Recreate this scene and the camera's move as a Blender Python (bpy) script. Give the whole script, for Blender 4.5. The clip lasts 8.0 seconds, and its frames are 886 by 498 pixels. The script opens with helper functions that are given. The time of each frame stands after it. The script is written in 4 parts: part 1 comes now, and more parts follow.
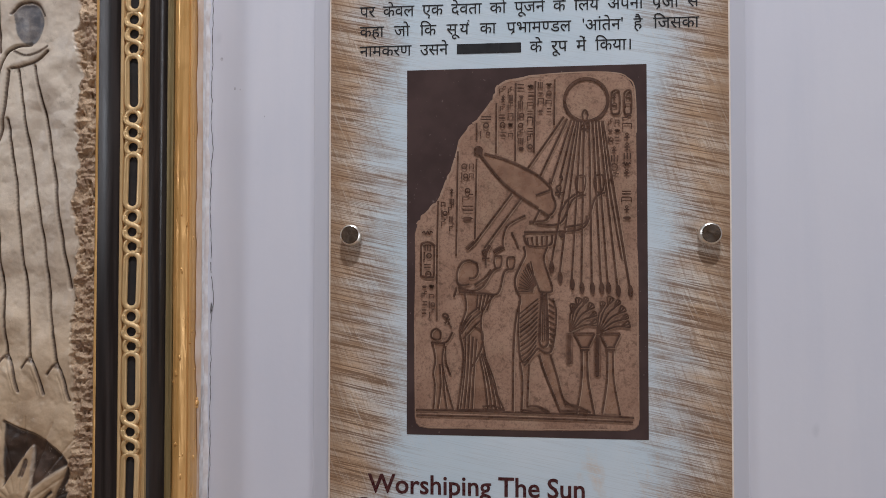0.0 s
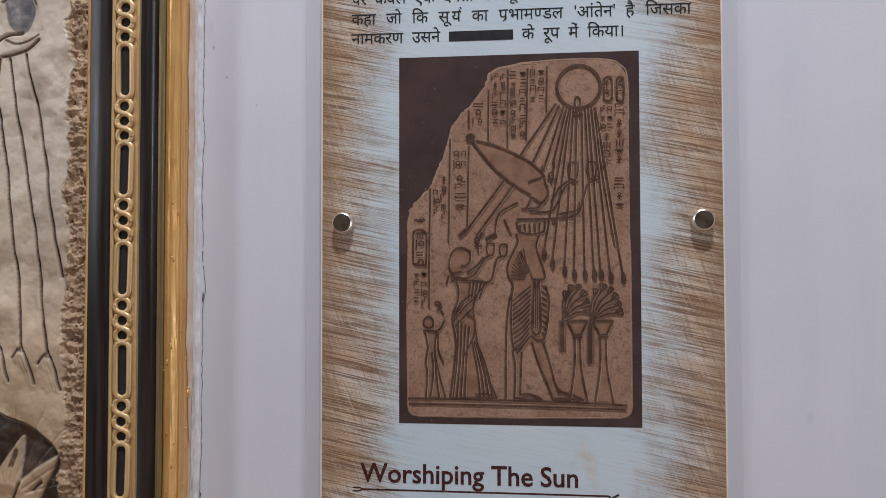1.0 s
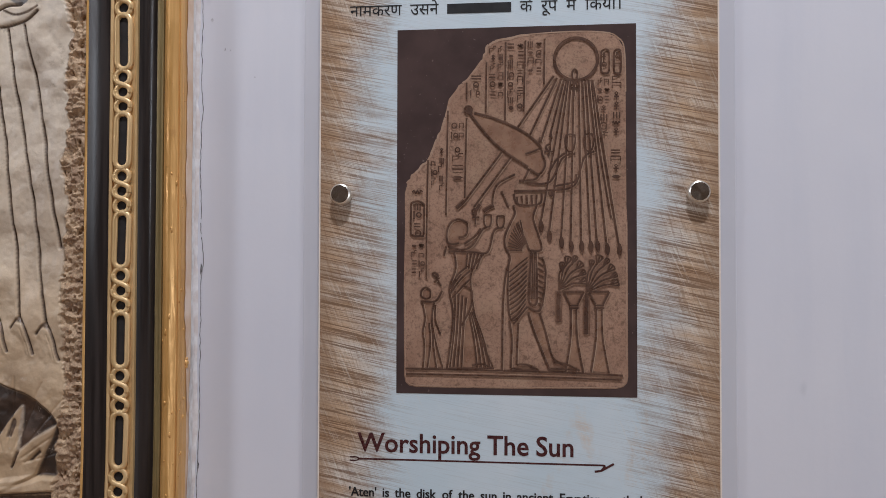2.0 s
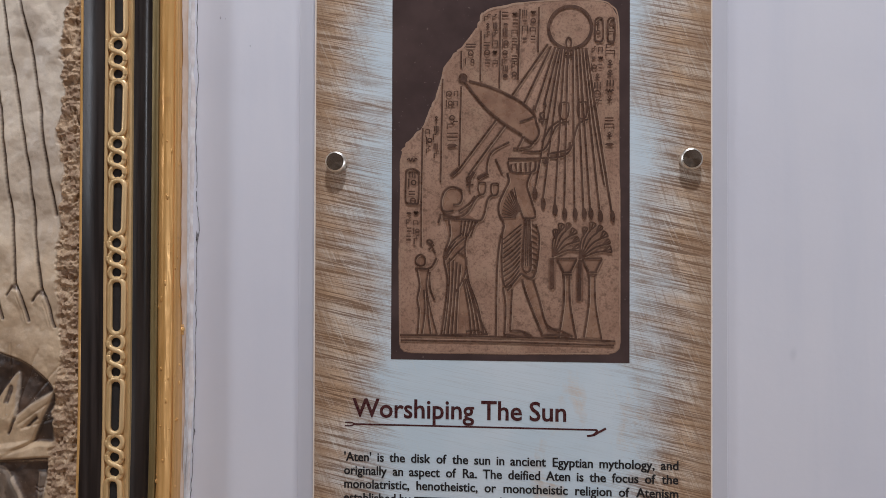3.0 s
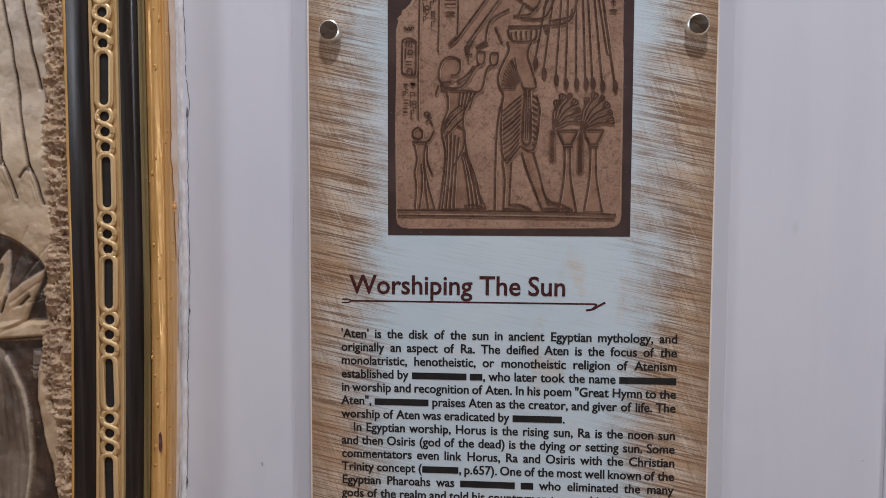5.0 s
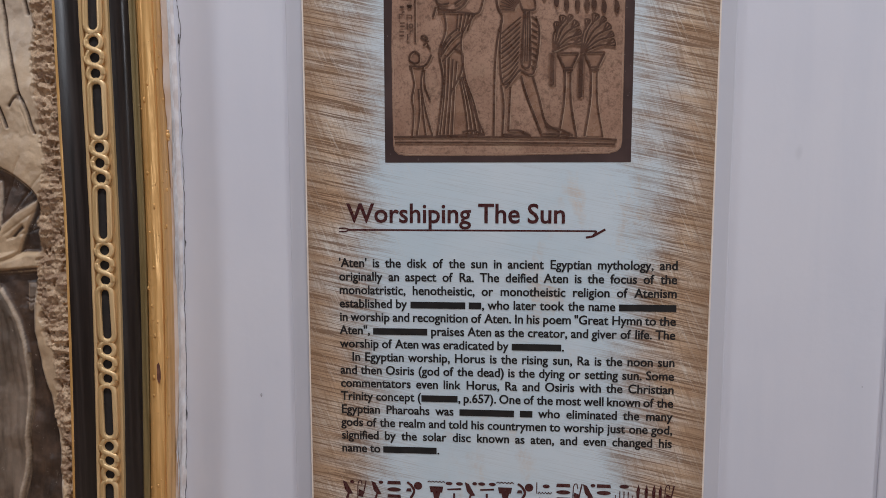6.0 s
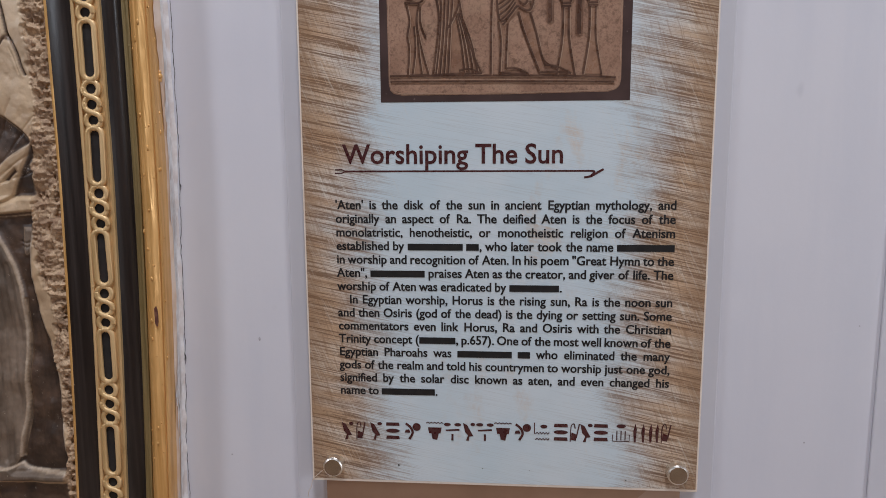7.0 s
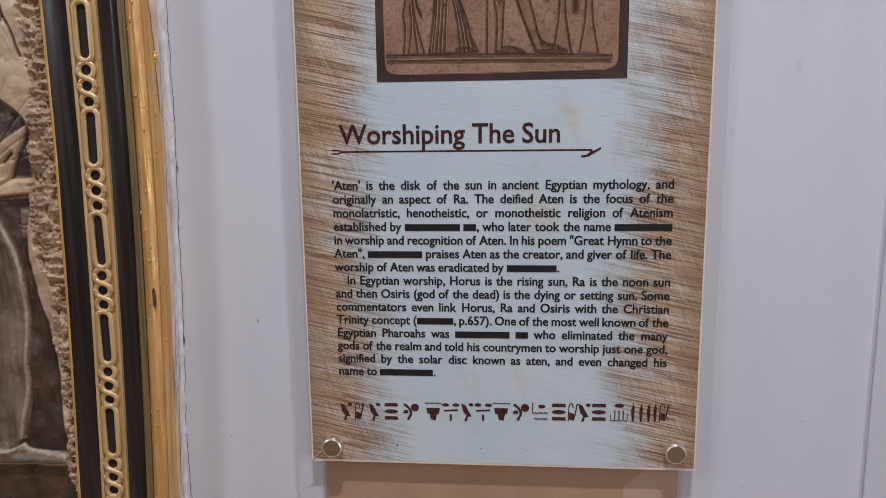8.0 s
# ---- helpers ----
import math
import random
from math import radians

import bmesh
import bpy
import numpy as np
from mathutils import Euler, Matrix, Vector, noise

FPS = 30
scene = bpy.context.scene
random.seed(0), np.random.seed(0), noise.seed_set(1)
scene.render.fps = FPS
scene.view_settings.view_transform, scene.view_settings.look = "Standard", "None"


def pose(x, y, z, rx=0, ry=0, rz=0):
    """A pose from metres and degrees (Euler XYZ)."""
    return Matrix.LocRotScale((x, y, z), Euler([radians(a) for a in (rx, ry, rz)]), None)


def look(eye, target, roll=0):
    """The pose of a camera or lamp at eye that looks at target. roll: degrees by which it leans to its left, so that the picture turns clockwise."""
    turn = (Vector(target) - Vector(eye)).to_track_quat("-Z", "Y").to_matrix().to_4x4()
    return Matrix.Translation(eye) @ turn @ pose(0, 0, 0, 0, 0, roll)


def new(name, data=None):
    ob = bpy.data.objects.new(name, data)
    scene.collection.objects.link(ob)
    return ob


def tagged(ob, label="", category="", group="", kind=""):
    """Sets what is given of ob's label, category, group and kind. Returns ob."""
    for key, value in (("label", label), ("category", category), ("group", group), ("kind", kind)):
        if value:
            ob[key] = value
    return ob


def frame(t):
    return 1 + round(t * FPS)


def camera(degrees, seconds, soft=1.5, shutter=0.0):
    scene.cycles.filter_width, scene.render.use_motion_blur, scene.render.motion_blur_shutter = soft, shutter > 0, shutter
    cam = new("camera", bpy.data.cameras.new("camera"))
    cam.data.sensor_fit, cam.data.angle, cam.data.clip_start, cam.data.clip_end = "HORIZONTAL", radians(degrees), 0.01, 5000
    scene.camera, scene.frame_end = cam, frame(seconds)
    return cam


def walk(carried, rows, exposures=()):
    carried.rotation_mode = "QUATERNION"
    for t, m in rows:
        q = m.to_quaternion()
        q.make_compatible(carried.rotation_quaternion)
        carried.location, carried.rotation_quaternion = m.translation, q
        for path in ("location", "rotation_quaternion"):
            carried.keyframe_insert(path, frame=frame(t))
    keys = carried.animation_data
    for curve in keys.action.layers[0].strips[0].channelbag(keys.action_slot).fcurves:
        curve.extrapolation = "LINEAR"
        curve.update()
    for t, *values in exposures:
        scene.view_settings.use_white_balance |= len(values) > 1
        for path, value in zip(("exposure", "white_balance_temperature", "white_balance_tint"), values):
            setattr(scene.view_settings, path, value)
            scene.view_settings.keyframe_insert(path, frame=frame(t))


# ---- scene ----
cam = camera(61.0, 8.0, soft=0.8)
PATH = [
    (0, (0.143, -0.94, 1.406), (-0.07, 1.048, 1.452), -0.0),
    (0.5, (0.146, -0.937, 1.399), (-0.061, 1.051, 1.453), -0.1),
    (1, (0.151, -0.935, 1.385), (-0.06, 1.053, 1.444), -0.1),
    (1.5, (0.15, -0.936, 1.373), (-0.059, 1.052, 1.423), -0.0),
    (3, (0.151, -0.946, 1.328), (-0.036, 1.045, 1.347), 0.2),
    (3.5, (0.156, -0.942, 1.319), (-0.036, 1.048, 1.3), 0.1),
    (4, (0.152, -0.939, 1.289), (-0.031, 1.052, 1.224), 0.1),
    (5.5, (0.144, -0.926, 1.221), (-0.023, 1.06, 1.054), 0.1),
    (6, (0.145, -0.923, 1.197), (-0.021, 1.058, 0.975), -0.1),
    (6.5, (0.148, -0.921, 1.179), (-0.017, 1.053, 0.908), -0.2),
    (7, (0.148, -0.921, 1.168), (-0.017, 1.047, 0.854), -0.4),
    (7.5, (0.151, -0.923, 1.162), (-0.018, 1.043, 0.833), -0.6),
    (8, (0.154, -0.921, 1.157), (-0.017, 1.042, 0.815), -0.7),
]
walk(cam, [(t, look(eye, target, roll)) for t, eye, target, roll in PATH], [(0, -0.05), (1.5, 0.0), (3.5, 0.03), (5.5, 0.06), (6.5, 0.09), (8, 0.15)])

# ---- world, lights, exposure ----
ROOM_W, ROOM_D, ROOM_H = 2.6, 3.6, 4.4
world = bpy.data.worlds.new("world")
scene.world = world
world.use_nodes = True
wn = world.node_tree.nodes
sky = wn.new("ShaderNodeTexSky")
sky.sky_type, sky.sun_disc = "NISHITA", False
sky.sun_elevation, sky.sun_rotation = radians(38), radians(200)
wn["Background"].inputs["Strength"].default_value = 0.08
world.node_tree.links.new(sky.outputs["Color"], wn["Background"].inputs["Color"])


def area_lamp(name, eye, target, sx, sy, watts, colour):
    data = bpy.data.lights.new(name, "AREA")
    data.shape, data.size, data.size_y = "RECTANGLE", sx, sy
    data.energy, data.color = watts, colour
    ob = new(name, data)
    ob.matrix_basis = look(eye, target)
    return ob


# daylight in the window openings of the side walls, and the tube over the display wall
COOL = (0.85, 0.90, 1.0)
area_lamp("west_window_light", (-ROOM_W + 0.03, -1.95, 2.35), (0.1, 0, 1.2), 0.42, 1.4, 20, COOL)
area_lamp("east_window_light", (ROOM_W - 0.03, -1.95, 1.05), (0.1, 0, 1.1), 0.42, 1.6, 18, COOL)
area_lamp("tube_light", (0.30, -1.40, 4.32), (0.05, -0.2, 1.2), 0.40, 0.07, 86, COOL)

# ---- materials ----


class Mat:
    """A node material with short ways to make noise, ramps, mixes and bumps."""

    def __init__(self, name, rough=0.6, metal=0.0):
        self.m = bpy.data.materials.new(name)
        self.m.use_nodes = True
        self.t = self.m.node_tree
        self.p = self.t.nodes["Principled BSDF"]
        self.p.inputs["Roughness"].default_value = rough
        self.p.inputs["Metallic"].default_value = metal
        self.co = self.t.nodes.new("ShaderNodeTexCoord").outputs["Object"]

    def put(self, socket, value):
        if isinstance(value, bpy.types.NodeSocket):
            self.t.links.new(value, socket)
        elif isinstance(value, tuple) and len(value) == 3 and socket.type == "RGBA":
            socket.default_value = (*value, 1)
        else:
            socket.default_value = value

    def mapped(self, scale=(1, 1, 1), turn=(0, 0, 0)):
        n = self.t.nodes.new("ShaderNodeMapping")
        n.vector_type = "TEXTURE"
        n.inputs["Rotation"].default_value = [radians(a) for a in turn]
        n.inputs["Scale"].default_value = [1 / s for s in scale]
        self.put(n.inputs["Vector"], self.co)
        return n.outputs["Vector"]

    def noise(self, scale, detail=4, rough=0.55, vector=None, warp=0.0):
        n = self.t.nodes.new("ShaderNodeTexNoise")
        n.inputs["Scale"].default_value, n.inputs["Detail"].default_value = scale, detail
        n.inputs["Roughness"].default_value, n.inputs["Distortion"].default_value = rough, warp
        self.put(n.inputs["Vector"], vector or self.co)
        return n.outputs["Fac"]

    def axis(self, i):
        n = self.t.nodes.new("ShaderNodeSeparateXYZ")
        self.put(n.inputs[0], self.co)
        return n.outputs[i]

    def ramp(self, fac, lo, hi, a=0.0, b=1.0):
        n = self.t.nodes.new("ShaderNodeMapRange")
        n.interpolation_type = "SMOOTHSTEP"
        for key, v in zip(("Value", "From Min", "From Max", "To Min", "To Max"), (fac, lo, hi, a, b)):
            self.put(n.inputs[key], v)
        return n.outputs["Result"]

    def math(self, op, a, b=0.0):
        n = self.t.nodes.new("ShaderNodeMath")
        n.operation = op
        self.put(n.inputs[0], a)
        self.put(n.inputs[1], b)
        return n.outputs[0]

    def mix(self, fac, a, b):
        n = self.t.nodes.new("ShaderNodeMix")
        n.data_type = "RGBA"
        self.put(n.inputs[0], fac)
        self.put(n.inputs[6], a)
        self.put(n.inputs[7], b)
        return n.outputs[2]

    def bump(self, height, strength, distance):
        n = self.t.nodes.new("ShaderNodeBump")
        n.inputs["Strength"].default_value, n.inputs["Distance"].default_value = strength, distance
        self.put(n.inputs["Height"], height)
        self.put(self.p.inputs["Normal"], n.outputs["Normal"])
        return self

    def colour(self, c):
        self.put(self.p.inputs["Base Color"], c)
        return self

    def rough(self, r):
        self.put(self.p.inputs["Roughness"], r)
        return self


def simple(name, a, b, scale=40.0, rough=0.6, metal=0.0, bump=0.0, fine=300.0):
    """Two tones mottled at one scale, with a fine grain in the relief and the gloss."""
    m = Mat(name, rough, metal)
    n, f = m.noise(scale, 5), m.noise(fine, 3)
    m.colour(m.mix(m.ramp(n, 0.35, 0.68), a, b))
    m.rough(m.ramp(m.noise(scale * 2.3, 3), 0.3, 0.7, max(rough - 0.08, 0.03), min(rough + 0.1, 1)))
    if bump:
        m.bump(f, bump, 0.001)
    return m.m


def wall_material(name="wall_paint", tone=1.0):
    m = Mat(name, 0.55)
    broad = m.noise(2.2, 4, 0.55)
    streak = m.noise(3.0, 4, 0.6, m.mapped((5, 1, 0.5)))
    c = m.mix(m.ramp(broad, 0.35, 0.65), tuple(v * tone for v in (0.665, 0.66, 0.72)), tuple(v * tone for v in (0.70, 0.69, 0.735)))
    c = m.mix(m.ramp(streak, 0.42, 0.72, 0, 0.4), c, (0.60, 0.61, 0.68))
    spots = m.ramp(m.noise(17, 2, 0.5, m.mapped((1, 1, 0.6))), 0.72, 0.79, 0, 0.32)
    c = m.mix(spots, c, (0.42, 0.42, 0.46))
    m.colour(c)
    relief = m.math("ADD", m.noise(9, 3), m.math("MULTIPLY", m.noise(150, 3), 0.10))
    return m.bump(relief, 0.25, 0.004).m


def print_material():
    """The printed sheet: scratched brown at both long sides, pale blue in the middle."""
    m = Mat("printed_sheet", 0.32)
    x = m.axis(0)
    side = m.math("ABSOLUTE", m.math("SUBTRACT", x, 0.1445))
    fine = m.noise(1.0, 5, 0.75, m.mapped((11, 1, 780), (0, 11, 0)), 0.12)
    long = m.noise(1.0, 5, 0.7, m.mapped((8, 1, 370), (0, 12, 0)), 0.18)
    wide = m.noise(1.0, 4, 0.6, m.mapped((8, 1, 46), (0, 13, 0)))
    cross = m.noise(1.0, 5, 0.75, m.mapped((16, 1, 420), (0, 66, 0)), 0.3)
    cross2 = m.noise(1.0, 4, 0.7, m.mapped((20, 1, 330), (0, 74, 0)), 0.3)
    cloud = m.noise(6.5, 4, 0.6)
    edge = m.math("ADD", side, m.math("MULTIPLY", m.math("SUBTRACT", cloud, 0.5), 0.20))
    edge = m.math("ADD", edge, m.math("MULTIPLY", m.math("SUBTRACT", wide, 0.5), 0.08))
    edge = m.math("ADD", edge, m.math("MULTIPLY", m.math("SUBTRACT", 1.1, m.axis(2)), 0.014))
    brown = m.ramp(edge, 0.130, 0.235)
    blotch = m.math("MULTIPLY", m.ramp(m.noise(8, 5, 0.65, m.mapped((1.5, 1, 0.8))), 0.56, 0.72), m.ramp(m.math("ADD", long, m.math("MULTIPLY", cross, 0.5)), 0.55, 0.85))
    brown = m.math("MAXIMUM", brown, m.math("MULTIPLY", blotch, 0.7))
    base = m.mix(m.ramp(m.noise(12, 3), 0.3, 0.7), (0.58, 0.68, 0.735), (0.645, 0.715, 0.755))
    base = m.mix(m.math("MULTIPLY", m.ramp(fine, 0.48, 0.66), 0.35), base, (0.44, 0.46, 0.45))
    pale = m.mix(m.ramp(cross, 0.42, 0.66), (0.66, 0.505, 0.37), (0.80, 0.70, 0.58))
    c = m.mix(brown, base, m.mix(m.ramp(wide, 0.35, 0.62), pale, (0.55, 0.37, 0.235)))
    reach = m.ramp(edge, 0.125, 0.20)
    streak = m.ramp(m.noise(1.0, 3, 0.6, m.mapped((7, 1, 200), (0, 11.5, 0)), 0.2), 0.52, 0.60)
    c = m.mix(m.math("MULTIPLY", m.math("MULTIPLY", streak, reach), 0.42), c, (0.25, 0.138, 0.076))
    c = m.mix(m.math("MULTIPLY", m.math("MULTIPLY", m.ramp(long, 0.505, 0.555), reach), 0.82), c, (0.175, 0.092, 0.050))
    c = m.mix(m.math("MULTIPLY", m.math("MULTIPLY", m.ramp(fine, 0.515, 0.57), m.ramp(edge, 0.09, 0.18)), 0.55), c, (0.23, 0.138, 0.082))
    c = m.mix(m.math("MULTIPLY", m.math("MULTIPLY", m.ramp(cross2, 0.52, 0.62), reach), 0.42), c, (0.27, 0.155, 0.090))
    light = m.math("MULTIPLY", m.ramp(cross, 0.57, 0.62), m.ramp(edge, 0.06, 0.15))
    c = m.mix(m.math("MULTIPLY", light, 0.30), c, (0.74, 0.69, 0.60))
    c = m.mix(m.math("MULTIPLY", m.ramp(m.math("ADD", side, m.math("MULTIPLY", cloud, 0.03)), 0.222, 0.258), 0.45), c, (0.24, 0.135, 0.075))
    m.colour(c)
    return m.m


def photo_stone():
    m = Mat("printed_stone", 0.3)
    c = m.mix(m.ramp(m.noise(14, 6, 0.65), 0.3, 0.7), (0.295, 0.168, 0.114), (0.43, 0.265, 0.185))
    c = m.mix(m.ramp(m.noise(150, 4, 0.7), 0.50, 0.72, 0, 0.75), c, (0.12, 0.064, 0.044))
    c = m.mix(m.ramp(m.noise(22, 5, 0.65), 0.52, 0.72, 0, 0.6), c, (0.42, 0.28, 0.19))
    c = m.mix(m.ramp(m.noise(420, 3, 0.7), 0.46, 0.64, 0, 0.45), c, (0.15, 0.086, 0.060))
    return m.colour(c).m


def photo_ground():
    m = Mat("printed_dark_ground", 0.28)
    c = m.mix(m.ramp(m.noise(25, 4), 0.3, 0.7), (0.056, 0.035, 0.033), (0.082, 0.052, 0.048))
    c = m.mix(m.ramp(m.noise(240, 2, 0.5), 0.70, 0.76, 0, 0.6), c, (0.22, 0.17, 0.15))
    return m.colour(c).m


def relief_stone():
    """One stone with several tones: the polished field, the broken edge, sunk and raised parts, darker cuts."""
    m = Mat("carved_limestone", 0.5)

    def tones(scale, a, b, detail=5, rough=0.65, vector=None):
        return m.mix(m.ramp(m.noise(scale, detail, rough, vector), 0.35, 0.68), a, b)

    def masks(name):
        n = m.t.nodes.new("ShaderNodeAttribute")
        n.attribute_name = name
        split = m.t.nodes.new("ShaderNodeSeparateColor")
        m.put(split.inputs[0], n.outputs["Color"])
        return split.outputs

    broken, sunk, groove = masks("tone_a")
    blue, raised, edge_light = masks("tone_b")
    z = m.axis(2)
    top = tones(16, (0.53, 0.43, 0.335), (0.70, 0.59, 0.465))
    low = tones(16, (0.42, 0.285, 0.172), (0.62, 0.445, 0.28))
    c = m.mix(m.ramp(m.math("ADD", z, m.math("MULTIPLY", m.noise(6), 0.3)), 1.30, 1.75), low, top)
    c = m.mix(m.ramp(m.noise(60, 4, 0.7), 0.58, 0.78, 0, 0.5), c, (0.24, 0.17, 0.11))
    c = m.mix(m.ramp(m.noise(120, 3, 0.6), 0.66, 0.78, 0, 0.5), c, (0.62, 0.57, 0.48))
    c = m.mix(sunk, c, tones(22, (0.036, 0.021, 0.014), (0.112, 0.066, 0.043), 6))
    c = m.mix(raised, c, tones(14, (0.115, 0.082, 0.059), (0.25, 0.183, 0.134), 6, 0.65, m.mapped((2, 2, 0.6))))
    c = m.mix(blue, c, tones(38, (0.095, 0.092, 0.10), (0.29, 0.25, 0.22)))
    flecks = m.math("MULTIPLY", m.ramp(m.noise(115, 4, 0.7), 0.64, 0.74), m.math("MAXIMUM", sunk, raised))
    c = m.mix(m.math("MULTIPLY", flecks, 0.65), c, (0.48, 0.40, 0.33))
    # highlights painted pale along the raised edges
    c = m.mix(m.math("MULTIPLY", edge_light, 0.6), c, tones(70, (0.26, 0.205, 0.165), (0.56, 0.48, 0.40)))
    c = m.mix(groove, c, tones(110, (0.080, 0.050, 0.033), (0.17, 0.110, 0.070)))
    rubble = m.mix(m.ramp(m.noise(110, 4, 0.7), 0.6, 0.75, 0, 0.8), tones(55, (0.29, 0.18, 0.11), (0.60, 0.42, 0.265), 6, 0.7), (0.50, 0.38, 0.27))
    m.colour(m.mix(broken, c, rubble))
    m.rough(m.math("ADD", m.ramp(m.noise(30, 3), 0.3, 0.7, 0.36, 0.56), m.math("MULTIPLY", broken, 0.3)))
    relief = m.math("ADD", m.noise(13, 3, 0.45), m.math("MULTIPLY", m.noise(85, 5, 0.65), 0.20))
    relief = m.math("ADD", relief, m.math("MULTIPLY", m.math("MULTIPLY", m.noise(140, 5, 0.7), broken), 0.7))
    return m.bump(relief, 0.6, 0.006).m


def gold_paint(name, a, b, metal=0.35, rough=0.36):
    m = Mat(name, rough, metal)
    run = m.noise(1.0, 4, 0.6, m.mapped((160, 160, 5)))
    c = m.mix(m.ramp(run, 0.35, 0.66), a, b)
    c = m.mix(m.ramp(m.noise(28, 4, 0.6), 0.62, 0.76, 0, 0.5), c, (a[0] * 0.6, a[1] * 0.5, a[2] * 0.45))
    m.colour(c)
    m.rough(m.ramp(m.noise(45, 3), 0.3, 0.7, rough - 0.08, rough + 0.14))
    return m.bump(m.math("ADD", m.noise(60, 4), m.ramp(m.noise(110, 2), 0.7, 0.78, 0, 1.2)), 0.28, 0.0016).m


WALL = wall_material()
# wall paint made darker to imitate the shading beside the panel
BOARD_SHADED = wall_material("board_shaded_paint", 0.92)
PRINT = print_material()
STONE = photo_stone()
GROUND = photo_ground()
LINE = simple("printed_carved_line", (0.078, 0.040, 0.028), (0.130, 0.070, 0.048), 60, 0.3)
SHADE = simple("printed_carved_shade", (0.225, 0.122, 0.080), (0.31, 0.180, 0.118), 60, 0.3)
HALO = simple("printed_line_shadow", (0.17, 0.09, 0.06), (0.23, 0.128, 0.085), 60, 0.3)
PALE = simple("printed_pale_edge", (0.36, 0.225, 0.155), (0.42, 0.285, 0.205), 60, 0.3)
INK = simple("black_ink", (0.008, 0.008, 0.009), (0.015, 0.014, 0.015), 80, 0.5)
MAROON = simple("maroon_ink", (0.060, 0.016, 0.018), (0.082, 0.024, 0.024), 80, 0.3)
ACRYLIC = simple("acrylic_sheet_edge", (0.80, 0.68, 0.58), (0.86, 0.77, 0.68), 30, 0.2)
# browns for the shade painted under the panel and for its lit corner
SHADE_BROWN = simple("brown_shade", (0.42, 0.262, 0.175), (0.47, 0.30, 0.205), 12, 0.55, 0, 0.15)
LIT_BROWN = simple("brown_shade_lit_part", (0.49, 0.335, 0.255), (0.54, 0.38, 0.295), 12, 0.5, 0, 0.15)
STEEL = simple("brushed_steel", (0.50, 0.46, 0.42), (0.62, 0.58, 0.53), 200, 0.24, 1.0, 0.05)
GOLD = gold_paint("gold_moulding_paint", (0.64, 0.34, 0.105), (0.82, 0.48, 0.18))
CHAIN = gold_paint("gold_chain_paint", (0.60, 0.39, 0.175), (0.78, 0.54, 0.28), 0.3, 0.38)
OLIVE = gold_paint("dull_gold_paint", (0.20, 0.14, 0.055), (0.28, 0.20, 0.085), 0.3, 0.42)
def black_paint():
    m = Mat("black_frame_paint", 0.36)
    run = m.noise(1.0, 4, 0.6, m.mapped((150, 150, 4)))
    m.colour(m.mix(m.ramp(run, 0.35, 0.68), (0.014, 0.010, 0.009), (0.034, 0.025, 0.022)))
    m.rough(m.ramp(run, 0.3, 0.7, 0.28, 0.42))
    return m.bump(run, 0.1, 0.001).m


BLACK = black_paint()
HOLE = simple("matt_black_hole", (0.012, 0.009, 0.008), (0.022, 0.016, 0.014), 40, 0.85)
FLAKE = simple("white_flaking_paint", (0.70, 0.66, 0.64), (0.86, 0.85, 0.85), 60, 0.7, 0, 0.4, 120)
FILLER = simple("white_filler", (0.66, 0.58, 0.55), (0.84, 0.82, 0.82), 34, 0.7, 0, 0.5, 90)
PEACH = simple("peach_side_paint", (0.74, 0.52, 0.36), (0.86, 0.70, 0.58), 22, 0.6, 0, 0.4, 90)
SCUFF = simple("grey_scuff", (0.34, 0.33, 0.36), (0.55, 0.54, 0.58), 300, 0.8)
CRACK = simple("grey_crack", (0.06, 0.055, 0.055), (0.34, 0.32, 0.34), 120, 0.9)
RELIEF = relief_stone()
CHIP = simple("dark_red_chip", (0.11, 0.035, 0.025), (0.20, 0.085, 0.05), 160, 0.7)
FLOOR = simple("warm_stone_floor", (0.34, 0.22, 0.14), (0.42, 0.29, 0.19), 3, 0.5)
CEILING = simple("white_ceiling_paint", (0.50, 0.47, 0.44), (0.56, 0.53, 0.50), 3, 0.8)
ROOMWALL = simple("brown_room_paint", (0.17, 0.115, 0.08), (0.21, 0.145, 0.10), 3, 0.8)

# ---- building helpers ----


def mesh_of(name, bm, mats):
    me = bpy.data.meshes.new(name)
    bm.to_mesh(me)
    bm.free()
    for m in mats if isinstance(mats, (list, tuple)) else (mats,):
        me.materials.append(m)
    return me


def thing(name, at, label, category, kind="", group=""):
    ob = new(name)
    ob.empty_display_size = 0.05
    ob.matrix_basis = Matrix.Translation(at)
    return tagged(ob, label, category, group, kind)


def attach(ob, parent, label=""):
    ob.parent = parent
    ob.matrix_parent_inverse = parent.matrix_basis.inverted() if parent.type == "EMPTY" else Matrix()
    return tagged(ob, label)


def part(name, bm, mats, parent, label="", smooth=False):
    me = mesh_of(name, bm, mats)
    if smooth:
        me.polygons.foreach_set("use_smooth", [True] * len(me.polygons))
    return attach(new(name, me), parent, label)


def box(bm, x0, x1, y0, y1, z0, z1, bevel=0.0):
    made = bmesh.ops.create_cube(bm, size=1.0, matrix=Matrix.LocRotScale(
        ((x0 + x1) / 2, (y0 + y1) / 2, (z0 + z1) / 2), None, (abs(x1 - x0), abs(y1 - y0), abs(z1 - z0))))
    if bevel:
        edges = list({e for v in made["verts"] for e in v.link_edges})
        bmesh.ops.bevel(bm, geom=edges, offset=bevel, segments=2, profile=0.5, affect="EDGES")
    return bm


